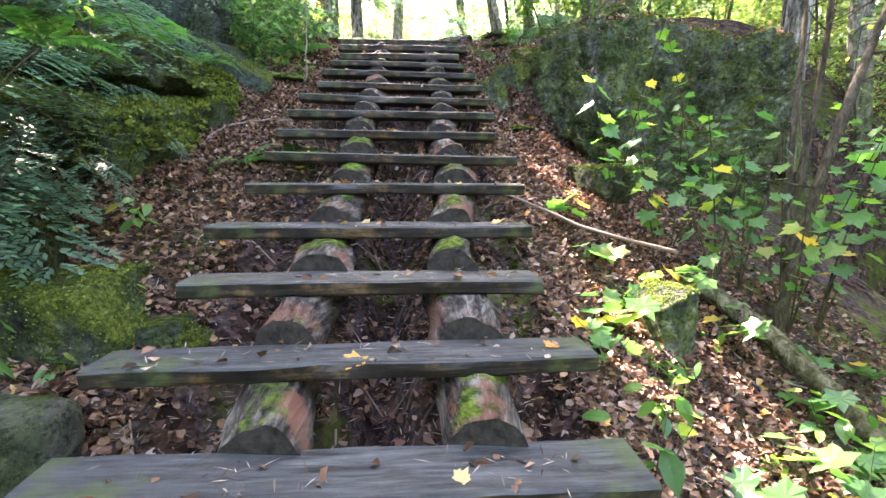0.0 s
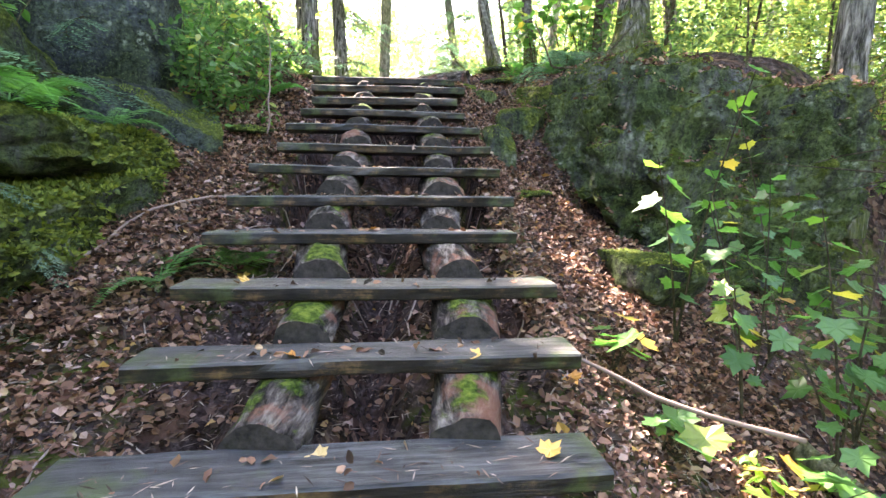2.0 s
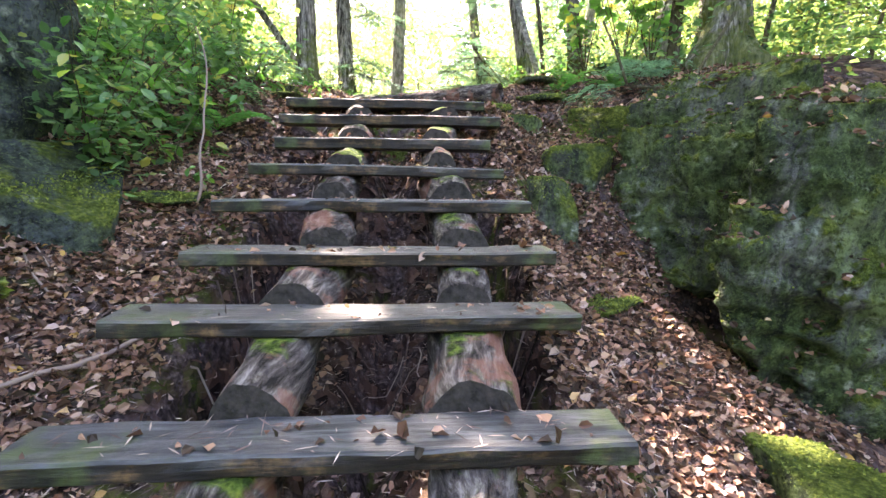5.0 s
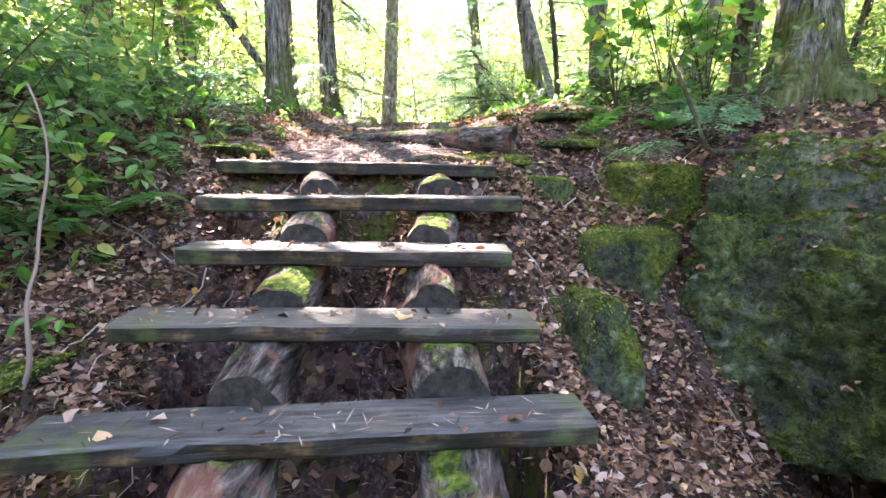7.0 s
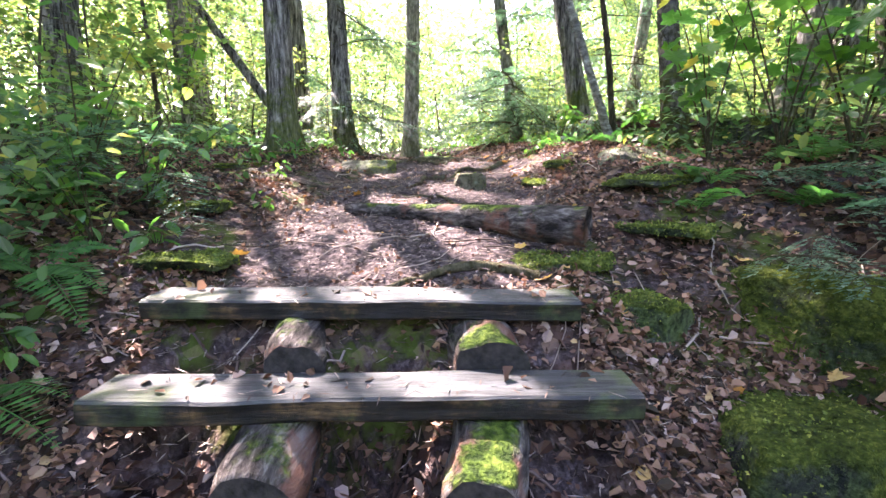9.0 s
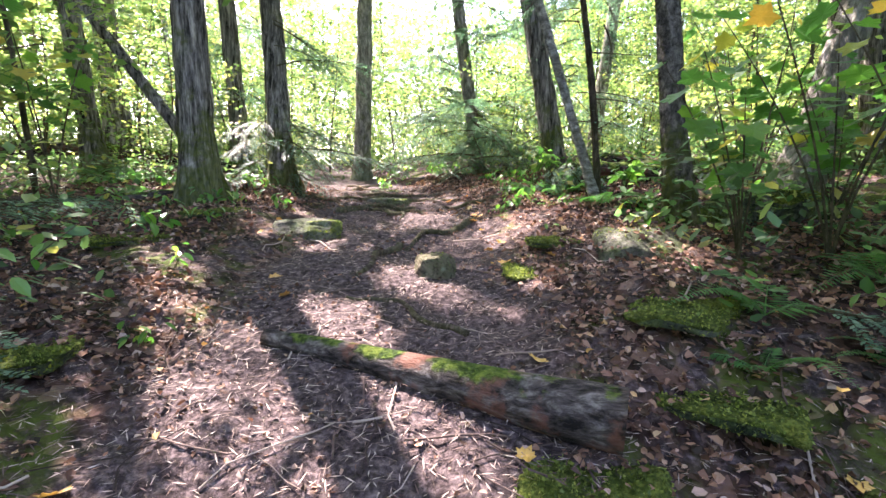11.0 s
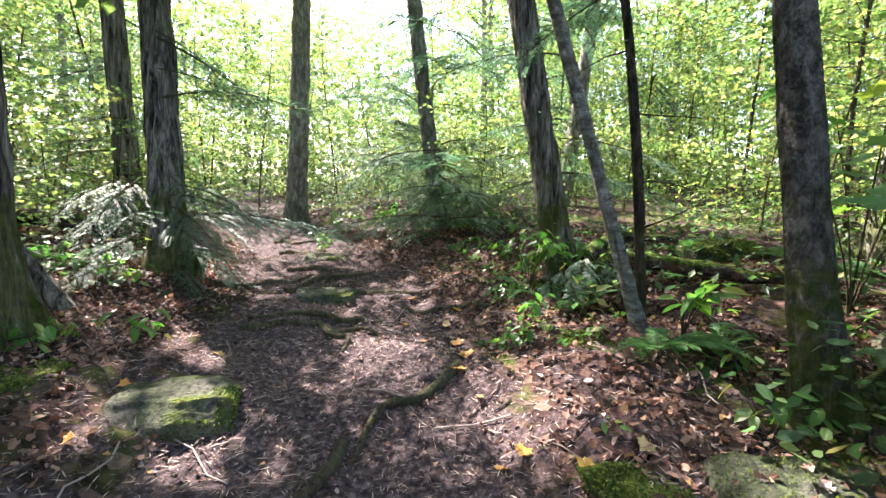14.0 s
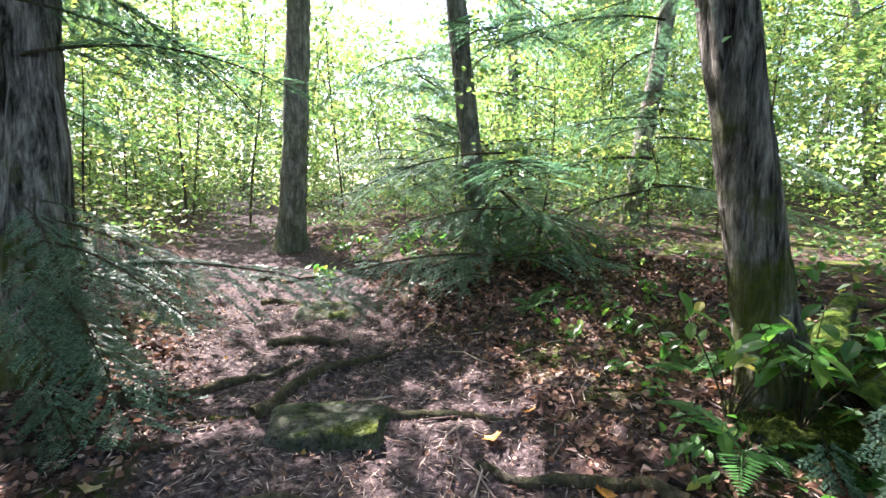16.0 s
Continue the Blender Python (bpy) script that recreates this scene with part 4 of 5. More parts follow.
def clear_of_path(x, y, gap):
    if y > 19:
        return True
    if y < 6:
        return abs(x - float(stair_x(y))) > gap + 2.2
    return abs(x - float(stair_x(y))) > gap


def plant(kind, spots, rng, scale=(0.8, 1.2)):
    for i, (x, y) in enumerate(spots):
        src = KINDS[kind][i % len(KINDS[kind])]
        k = rng.uniform(*scale)
        m = Matrix.Translation(on_ground(x, y)) @ pose(0, 0, 0, rng.uniform(-4, 4), rng.uniform(-4, 4), rng.uniform(0, 360))
        if i < len(KINDS[kind]):
            src.matrix_world = m
        else:
            copy_thing(src, m)


rng = np.random.default_rng(5)
# trees behind the start are unseen, added to cut low sky light on the stairs
spots = []
for ix in range(-5, 6):
    for iy in range(-6, 9):
        x, y = ix * 4.8 + rng.uniform(-1.8, 1.8), iy * 4.8 + 3 + rng.uniform(-1.8, 1.8)
        if clear_of_path(x, y, 2.6) and not (y > 16 and abs(x + 0.4) < 0.13 * y) and not (abs(x) < 5.2 and -2 < y < 13.5) and not (abs(x) < 2.4 and -3.5 < y < 0):
            h = np.linspace(5.5, 13, 6)
            if off_gaps(np.c_[np.full(6, x), np.full(6, y), float(terrain(x, y)) + h], 2.5).all():
                spots.append((x, y))
plant("tall", spots, rng)
spots = []
for _ in range(900):
    x, y = rng.uniform(-16, 16), rng.uniform(8, 34)
    if clear_of_path(x, y, 1.7 + 0.03 * y) and len(spots) < 130 and not (abs(x) < 3.2 and y < 12.5) and all((x - a) ** 2 + (y - b) ** 2 > 1.2 for a, b in spots):
        spots.append((x, y))
# the last 26 stand unseen behind the start, also to hold back sky light
spots += [(rng.uniform(5.0, 13), rng.uniform(0, 9)) for _ in range(28)] + [(rng.uniform(-9, 9), rng.uniform(-12, -4)) for _ in range(26)]
plant("young", spots, rng)
spots = []
for _ in range(900):
    x, y = rng.uniform(-9, 10), rng.uniform(5, 26)
    if clear_of_path(x, y, 1.6) and len(spots) < 100 and not (1.0 < x < 4.2 and y < 9) and not (-1.2 < x < 2.8 and y < 13.2):
        spots.append((x, y))
plant("bush", spots, rng)

# far woods as one mass of leaves
rng = np.random.default_rng(9)
n_far = 150000
a, d = rng.uniform(0, 2 * np.pi, n_far), rng.uniform(30, 52, n_far)
c = np.c_[d * np.sin(a), 8 + d * np.cos(a), np.zeros(n_far)]
tall = 13 - 2.5 * np.exp(-(np.angle(np.exp(1j * (a + 0.02))) / 0.3) ** 4)
c[:, 2] = terrain(c[:, 0], c[:, 1]) + tall * rng.uniform(0, 1, n_far) ** 1.4
keep = fbm(c * 0.35, 4, 3) > -0.35
s = rng.uniform(0.3, 0.62, n_far)
fv, ff = blades(c[keep], s[keep], s[keep] * 0.8, rng, None, 0.5)
tagged(new("far_woods", mesh_of("far_woods", fv, ff, M["leaf_far"], False)), "distant sunlit green woods", "woods", kind="stuff")

# low green growth under the trees
n_low = 60000
lx, ly = rng.uniform(-13, 13, n_low), rng.uniform(7.5, 30, n_low)
off = np.abs(lx - stair_x(ly))
keep = (fbm(np.c_[lx, ly, 0 * lx] * 0.8, 14, 3) > -0.05) & ((off > 1.5) | ((ly > 18) & (off > 0.9))) & ~((np.abs(lx) < 2.2) & (ly < 10))
lx, ly = lx[keep], ly[keep]
lz = terrain(lx, ly) + rng.uniform(0.03, 0.45, len(lx)) ** 1.4
ls = rng.uniform(0.05, 0.11, len(lx))
uv, uf = blades(np.c_[lx, ly, lz], ls, ls * 0.6, rng, None, 0.8)
tagged(new("undergrowth", mesh_of("undergrowth", uv, uf, M["leaf_dark"], False)), "low green undergrowth beneath the trees", "undergrowth", kind="stuff")
bx, by = np.concatenate([rng.uniform(-4.2, -1.3, 9000), rng.uniform(1.5, 4.5, 3000)]), np.concatenate([5.0 + 3.0 * rng.uniform(0, 1, 9000) ** 1.3, rng.uniform(7.4, 9.2, 3000)])
keep = fbm(np.c_[bx, by, 0 * bx] * 1.6, 15, 3) > -0.15
bx, by = bx[keep], by[keep]
bz = terrain(bx, by) + rng.uniform(0.02, 0.6, len(bx))
bs = rng.uniform(0.045, 0.1, len(bx))
uv, uf = litter_leaves(np.c_[bx, by, bz], bs, bs * 0.6, rng, rng.normal(size=(len(bx), 3)) * np.array([1, 1, 0.5]), 0.75, 0.15)
tagged(new("bank_growth", mesh_of("bank_growth", uv, uf, M["leaf_dark"], False)), "dense low green leaves on the banks", "undergrowth", kind="stuff")

# leafy middle layer where the path bends out of sight
n_mid = 120000
mx, my = rng.uniform(-14, 14, n_mid), rng.uniform(17.5, 33, n_mid)
mz = terrain(mx, my) + 5.0 * rng.uniform(0.03, 1, n_mid) ** 1.2
keep = fbm(np.c_[mx * 0.7, my * 0.7, mz * 1.6], 17, 3) > 0.02
ms = rng.uniform(0.07, 0.13, n_mid)
uv, uf = blades(np.c_[mx, my, mz][keep], ms[keep], ms[keep] * 0.7, rng, None, 0.7)
tagged(new("thicket", mesh_of("thicket", uv, uf, M["leaf_far"], False)), "light green thicket of young leaves in the wood", "thicket", kind="stuff")


# ---- fallen leaves, needles and sticks ----
rng = np.random.default_rng(21)


def scatter(n, x0, x1, y0, y1):
    y = rng.uniform(y0, y1, n)
    x = stair_x(y) + rng.uniform(x0, x1, n)
    return x, y


def worn_at(x, y):
    return (1 - smooth01(0.45, 1.2, np.abs(x - stair_x(y)))) * smooth01(6.4, 7.2, y)


def tread_places(n, edge=0.06):
    """Places on the planks."""
    k = rng.integers(0, len(TREADS), n)
    t = np.array(TREADS)[k]
    a, b = rng.uniform(edge, 1 - edge, n)[:, None], rng.uniform(0.02, 0.95, n)[:, None] * PLANK
    d = unit(t[:, 2:4] - t[:, 0:2])
    p = t[:, 0:2] * (1 - a) + t[:, 2:4] * a + np.c_[-d[:, 1], d[:, 0]] * b
    return np.c_[p, t[:, 4] + 0.004]


x, y = scatter(125000, -3.6, 3.8, -1.2, 15)
keep = rng.uniform(0, 1, len(x)) > 0.8 * worn_at(x, y)
keep &= fbm(np.c_[x, y, 0 * x] * 1.7, 8, 3) > -0.55 + 0.25 * rng.uniform(-1, 1, len(x))
under = (np.abs(x - stair_x(y) - 0.03) < 0.7) & (y > 0) & (y < 6.0)
keep &= ~under | (rng.uniform(0, 1, len(x)) < np.where(y > 4.1, 0.15, 0.5))
x, y = x[keep], y[keep]
x2, y2 = scatter(85000, -2.3, 2.3, 0.2, 7.0)
keep = (np.abs(x2 - stair_x(y2)) > 0.78) | (rng.uniform(0, 1, len(x2)) > 0.9)
x, y = np.concatenate([x, x2[keep]]), np.concatenate([y, y2[keep]])
P = np.c_[x, y, ground_z(x, y) + rng.uniform(0.003, 0.028, len(x))]
P = np.concatenate([P, tread_places(420)] + ROCK_LITTER)
ln = rng.uniform(0.018, 0.056, len(P)) * (1 - 0.4 * worn_at(P[:, 0], P[:, 1]))
V, F = litter_leaves(P, ln, ln * rng.uniform(0.5, 0.9, len(P)), rng, rng.normal(size=(len(P), 3)) * np.array([1, 1, 0.4]), 0.62, 0.55)
tagged(new("leaf_litter", mesh_of("leaf_litter", V, F, M["litter"], False)), "dry brown and purple fallen leaves covering the ground", "fallen leaves", kind="stuff")

x, y = scatter(80000, -1.9, 1.9, 0, 14)
P = np.c_[x, y, ground_z(x, y) + rng.uniform(0.0, 0.02, len(x))]
P = np.concatenate([P, tread_places(1500)])
ln = rng.uniform(0.02, 0.075, len(P))
V, F = blades(P, ln, 0.0035 + 0.03 * ln, rng, rng.normal(size=(len(P), 3)) * np.array([1, 1, 0.12]), 0.8, 0.1)
tagged(new("needle_litter", mesh_of("needle_litter", V, F, M["twig"], False)), "dry needles and bark crumbs on the soil", "needles", kind="stuff")

chunks = []
for i_twig in range(1100):
    y0 = rng.uniform(-0.5, 14) if i_twig < 520 else rng.uniform(0.5, 7.4)
    x0 = float(stair_x(y0)) + rng.uniform(-2.6, 2.8)
    a, ln = rng.uniform(0, np.pi), rng.uniform(0.08, 0.5)
    w = np.linspace(-0.5, 0.5, 5)
    bx, by = x0 + w * ln * math.cos(a) + 0.05 * ln * np.sin(w * 9), y0 + w * ln * math.sin(a)
    chunks.append(tube(np.c_[bx, by, ground_z(bx, by) + 0.012], rng.uniform(0.0018, 0.006), 4))
V, F = join(chunks)
tagged(new("fallen_twigs", mesh_of("fallen_twigs", V, F, M["twig"])), "thin dead twigs strewn over the leaf litter", "twigs", kind="stuff")

# bright single leaves that lie about
fallen = lobed_leaf("fallen_leaf", M["yellow"], 0.22)
for i in range(105):
    if i < 14:
        q = tread_places(1)[0]
    else:
        y0 = rng.uniform(0.6, 12)
        x0 = float(stair_x(y0)) + rng.uniform(0.5, 2.0) * rng.choice([-1, 1, 1])
        q = (x0, y0, float(ground_z(x0, y0)[0]) + 0.02)
    ob = new("fallen_leaf", fallen)
    k = rng.uniform(0.045, 0.095)
    ob.matrix_world = Matrix.Translation(q) @ pose(0, 0, 0, rng.uniform(-25, 25), rng.uniform(-25, 25), rng.uniform(0, 360)) @ Matrix.Scale(k, 4)
    tagged(ob, "curled orange-yellow maple leaf lying on the " + ("plank" if i < 14 else "leaf litter"), "leaf", "fallen maple leaves")


# ---- roots, logs and branches ----
def laid_tube(name, pts, r0, r1, mat, label, category, lift=0.0, group="", sides=10, wob=0.12, seed=0, on_soil=True, n=26, ridge=0.0, parts="wood", sway=0.035):
    pts = np.asarray(pts, float)
    w = np.linspace(0, len(pts) - 1, n)
    i = np.clip(w.astype(int), 0, len(pts) - 2)
    f = (w - i)[:, None]
    Q = pts[i] * (1 - f) + pts[i + 1] * f
    u = np.linspace(0, 1, n)
    Q[:, :2] += sway * np.c_[np.sin(u * 8 + seed), np.cos(u * 7 + seed)] * (1 if on_soil else 0.5)
    if on_soil:
        Q = np.c_[Q[:, 0], Q[:, 1], ground_z(Q[:, 0], Q[:, 1]) + lift + Q[:, 2]]
    V, F = tube(Q, r0 + (r1 - r0) * u, sides, wob, seed, ridge)
    m = n * sides
    caps = [(b + j, b + j + 1, b + sides - 2 - j, b + sides - 1 - j) for b in (0, m - sides) for j in range(sides // 2 - 1)]
    F = np.concatenate([F, np.array(caps)])
    o = Vector(Q[0])
    ob = thing(name, Matrix.Translation(o), label, category, group)
    part(parts, mesh_of(parts, V - np.array(o), F, M[mat]), ob)
    return ob


laid_tube("fallen_log", [(0.86, 7.36, 2.84), (0.1, 7.7, 2.87), (-0.62, 8.05, 2.89)], 0.115, 0.04, "step_log", "mossy log laid across the path as a step", "log", 0.02, sides=18, wob=0.07, seed=2, sway=0.012, on_soil=False)
laid_tube("fallen_branch", [(2.35, 3.1, 0.1), (2.8, 2.3, 0.1), (3.1, 1.4, 0.08)], 0.055, 0.066, "lichen_log", "pale lichen-covered log lying down the slope", "log", 0.02, sides=14, seed=4, wob=0.06, sway=0.015)
laid_tube("dead_branch", [(1.0, 2.95, 0.72), (1.5, 2.85, 0.5), (2.1, 2.75, 0.35)], 0.008, 0.012, "twig", "thin bare branch propped over the stair's edge", "branch", on_soil=False, sides=6, seed=5)
laid_tube("dead_branch", [(-0.75, 4.35, 0.03), (-1.15, 3.95, 0.03), (-1.3, 3.2, 0.03)], 0.012, 0.008, "twig", "grey forked stick lying on the slope", "branch", sides=6, seed=6)
laid_tube("dead_branch", [(-1.05, 5.2, 0.02), (-0.98, 5.35, 0.4), (-1.15, 5.5, 0.95)], 0.009, 0.004, "twig", "thin dead stick standing in the litter", "branch", sides=6, seed=7)
laid_tube("low_branch", [(3.1, 7.5, 0.9), (2.3, 6.5, 0.0), (1.75, 6.3, -0.02), (1.6, 6.5, 0.5)], 0.018, 0.008, "stem", "bare curved branch hanging over the boulders", "branch", on_soil=False, sides=7, seed=8)
for o in (bpy.data.objects["low_branch"],):
    o.location.z += 2.75
for i, (pts, r) in enumerate((([(-0.85, 11.95, 0), (-0.62, 12.35, 0.01), (-0.03, 12.85, 0)], 0.028), ([(-0.3, 12.05, 0), (0.1, 11.85, 0), (0.45, 11.8, -0.01)], 0.022),
                              ([(-1.0, 13.1, 0), (-0.75, 13.0, 0.005), (-0.4, 13.05, 0)], 0.03), ([(-1.3, 14.1, 0), (-1.0, 14.0, 0), (-0.7, 14.1, 0)], 0.03),
                              ([(-1.6, 15.1, 0), (-1.3, 15.0, 0), (-1.0, 15.1, 0)], 0.03), ([(0.55, 10.3, 0), (0.1, 10.0, 0.01), (-0.1, 9.6, -0.01)], 0.024),
                              ([(-0.15, 9.75, 0), (-0.22, 9.35, 0.01), (-0.36, 8.9, -0.01)], 0.025), ([(-0.1, 11.2, 0), (-0.5, 11.3, 0.01), (-0.95, 11.3, 0)], 0.02),
                              ([(0.35, 8.1, 0), (0.0, 8.45, 0), (-0.3, 8.6, 0)], 0.014), ([(0.6, 7.0, 0), (0.1, 6.95, 0.01), (-0.2, 6.85, 0)], 0.016),
                              ([(-1.5, 12.0, 0.02), (-1.1, 12.3, 0.01), (-0.7, 12.6, 0)], 0.03), ([(0.9, 11.0, 0), (0.5, 11.4, 0.0), (0.2, 11.5, 0)], 0.02), ([(-0.97, 11.07, 0), (-0.7, 11.15, 0.01), (-0.33, 11.04, 0)], 0.026), ([(-0.45, 11.15, 0), (-0.2, 10.95, 0.01), (0.08, 10.9, 0)], 0.02), ([(-0.35, 11.05, 0), (-0.22, 10.85, 0.005), (-0.16, 10.7, -0.01)], 0.018), ([(-1.7, 11.5, 0.01), (-1.4, 11.62, 0.01), (-1.05, 11.7, 0)], 0.022))):
    laid_tube("root", pts, r * 1.55, r * 0.6, "stem", "dark tree root crossing the worn path", "root", group="path roots", sides=8, seed=20 + i, lift=0.01, wob=0.25)
for i, (pts, r) in enumerate((([(1.7, 11.25, 0.15), (2.2, 11.3, 0.2), (2.8, 10.9, 0.12), (3.4, 10.6, 0.05)], 0.09), ([(1.75, 11.4, 0.2), (2.4, 11.9, 0.28), (3.2, 12.2, 0.1)], 0.08),
                              ([(2.2, 9.4, 0.04), (2.7, 9.1, 0.03), (3.2, 9.1, 0)], 0.05), ([(-2.2, 10.7, 0.05), (-2.7, 10.4, 0.03), (-3.1, 10.3, 0)], 0.06))):
    laid_tube("mossy_root", pts, r, r * 0.4, "lying_log", "thick moss-grown root at a tree's foot", "root", group="tree roots", sides=12, seed=40 + i, wob=0.2)
laid_tube("tree_log", [(-8.5, 14.2, 0.3), (-5.5, 13.6, 0.35), (-3.0, 13.2, 0.2)], 0.14, 0.1, "lying_log", "dark fallen trunk behind the cedars", "log", sides=14, seed=50)


# ---- green plants ----
def frond_mesh(seed, length, pairs, width, droop):
    rng = np.random.default_rng(seed)
    w = np.linspace(0, 1, 14)
    Q = np.c_[0 * w, w * length * (1 - 0.15 * w), length * (0.55 * w - droop * w * w)]
    t, f = tube(Q, 0.004 * (1 - 0.8 * w), 4)
    u = np.linspace(0.12, 0.98, pairs)
    B = np.c_[0 * u, np.interp(u, w, Q[:, 1]), np.interp(u, w, Q[:, 2])]
    size = width * np.sin(np.pi * (0.15 + 0.85 * u) ** 0.8) + 0.008
    ch = [(t, f)]
    for side in (-1, 1):
        d = np.c_[side * np.ones(pairs), 0.35 + 0 * u, -0.12 + 0 * u] + rng.normal(size=(pairs, 3)) * 0.06
        ch.append(blades(B, size, length / pairs * 1.15, rng, d, 0.93, 0.05))
    V, F = join(ch)
    return mesh_of("frond", V, F, M["fern"], False)


FRONDS = [frond_mesh(s, ln, 26, wd, dr) for s, ln, wd, dr in ((1, 0.42, 0.09, 0.62), (2, 0.34, 0.075, 0.5), (3, 0.5, 0.1, 0.75))]


def fern(seed, count):
    rng = np.random.default_rng(seed)
    ob = new("fern")
    for i in range(count):
        fr = part("frond", FRONDS[i % 3], ob)
        fr.matrix_local = pose(0, 0, 0, rng.uniform(-8, 22), rng.uniform(-10, 10), i * 360 / count + rng.uniform(-20, 20)) @ Matrix.Scale(rng.uniform(0.7, 1.1), 4)
    return tagged(ob, "green feathery fern growing from the bank", "fern", "ferns")


def spread(sources, spots, rng, scale=(0.8, 1.2), tilt=12, lift=0.0):
    """Sets templates, then copies, at places (x, y) on the soil or (x, y, z) on rock."""
    for i, s in enumerate(spots):
        at = Vector(s) if len(s) == 3 else on_ground(s[0], s[1], lift)
        m = Matrix.Translation(at) @ pose(0, 0, 0, rng.uniform(-tilt, tilt), rng.uniform(-tilt, tilt), rng.uniform(0, 360))
        src = sources[i % len(sources)]
        k = rng.uniform(*scale)
        if i < len(sources):
            src.matrix_world = m @ Matrix.Scale(k, 4)
        else:
            c = copy_thing(src, m)
            c.scale = (k, k, k)


rng = np.random.default_rng(33)
ferns = [fern(71, 8), fern(72, 6), fern(73, 9)]
fern_spots = [(-1.5, 3.95, 1.75), (-1.75, 3.6, 1.85), (-1.95, 3.9, 1.9), (-1.45, 3.2, 1.75), (-2.3, 3.4, 1.9), (-0.58, 3.56), (-0.85, 3.3), (-2.2, 2.6, 1.75), (-1.5, 2.4, 1.5)]
fern_spots += [(-1.55, 5.9), (-1.8, 6.2), (-1.5, 6.6), (-2.0, 5.6), (-2.3, 6.4), (-1.9, 7.1), (-2.6, 6.9), (-2.2, 7.6), (-1.35, 6.1), (-2.9, 6.0)]
fern_spots += [(1.7, 7.9), (2.0, 7.5), (2.4, 8.1), (1.5, 7.6), (2.9, 8.4)]
fern_spots += [(rng.uniform(0.9, 4), rng.uniform(9.8, 14)) for _ in range(14)] + [(rng.uniform(-5, -2.2), rng.uniform(8, 13)) for _ in range(12)]
spread(ferns, fern_spots, rng)


def ovate(name, mat, seed=0):
    """A pointed oval leaf one unit long with a raised midrib."""
    out = [(0, 0), (0.16, 0.14), (0.25, 0.38), (0.2, 0.68), (0, 1.0), (-0.2, 0.68), (-0.25, 0.38), (-0.16, 0.14)]
    v = [(0, 0.25, -0.02), (0, 0.6, -0.03)] + [(x, y, 0.12 * abs(x) * 2 - 0.14 * y * y) for x, y in out]
    tri = [(0, 2, 3), (0, 3, 4), (0, 4, 1), (1, 4, 5), (1, 5, 6), (1, 6, 7), (1, 7, 8), (0, 1, 8), (0, 8, 9), (0, 9, 2)]
    return mesh_of(name, v, tri, mat, False)


M["herb"] = leaf_mat("herb_leaf", [(0.0, (0.03, 0.1, 0.025)), (0.6, (0.07, 0.17, 0.035)), (0.92, (0.12, 0.21, 0.04)), (1.0, (0.3, 0.26, 0.06))], (2.2, 2.6, 1.6), 0.4, 0.35, True)
OVATE, LOBED = ovate("leaf", M["herb"]), lobed_leaf("leaf", M["maple"], 0.1)


def leafy_plant(name, seed, height, stems, per_stem, size, leaf, label, category, group, spread_out=0.5, stem_r=0.004, first=0.35):
    """Stems from one foot, each leaf a part of its own."""
    rng = np.random.default_rng(seed)
    ob = new(name)
    for s in range(stems):
        a = rng.uniform(0, 2 * np.pi)
        h = height * rng.uniform(0.6, 1.0)
        w = np.linspace(0, 1, 9)
        out = spread_out * h * rng.uniform(0.3, 1.0)
        Q = np.c_[np.cos(a) * out * w ** 1.5, np.sin(a) * out * w ** 1.5, h * w - 0.04]
        V, F = tube(Q, stem_r * (1 - 0.7 * w), 5)
        stem = part("stem", mesh_of("stem", V, F, M["stem"]), ob)
        for i in range(per_stem):
            u = first + (1 - first) * (i + 0.5) / per_stem if per_stem > 1 else 1.0
            at = [np.interp(u, w, Q[:, j]) for j in range(3)]
            yaw = math.degrees(a) + i * 137 + rng.uniform(-30, 30)
            lf = part("leaf", leaf, stem)
            k = size * rng.uniform(0.65, 1.15)
            lf.matrix_local = Matrix.Translation(at) @ pose(0, 0, 0, 0, 0, yaw) @ pose(0, 0.25 * size, 0.1 * size, rng.uniform(-55, 10), rng.uniform(-28, 28), 0) @ Matrix.Scale(k, 4)
    return tagged(ob, label, category, group)


# young maples in front of the boulders
maples = [leafy_plant("maple_sapling", s, h, st, n + 2, 0.12, LOBED, "young maple with green and yellowing leaves before a boulder", "sapling", "maple saplings", 0.45, 0.008, 0.3)
          for s, h, st, n in ((81, 1.5, 2, 8), (82, 1.25, 3, 6), (83, 2.1, 3, 11))]
spread(maples, [(2.45, 3.6), (2.2, 3.3), (2.75, 3.9), (2.0, 3.65), (2.9, 3.4), (3.2, 3.0), (2.95, 2.9), (2.55, 3.1), (3.5, 3.6), (3.05, 3.15)], rng, (0.85, 1.15), 8)
seedlings = [leafy_plant("maple_seedling", s, h, st, n, 0.15, LOBED, "low maple seedling with broad green leaves in the litter", "seedling", "maple seedlings", 0.9, 0.004, 0.6)
             for s, h, st, n in ((84, 0.3, 4, 2), (85, 0.22, 3, 2), (86, 0.38, 5, 2))]
spread(seedlings, [(1.9, 2.65), (1.75, 2.5), (2.1, 2.75), (2.35, 2.5), (1.6, 2.9), (1.45, 1.9), (2.6, 2.2), (2.9, 2.6), (3.1, 2.1), (2.2, 1.7), (1.9, 1.5), (2.5, 1.5), (1.55, 2.2), (3.3, 2.7), (2.75, 1.9), (1.5, 3.3)], rng, (0.75, 1.15), 10)
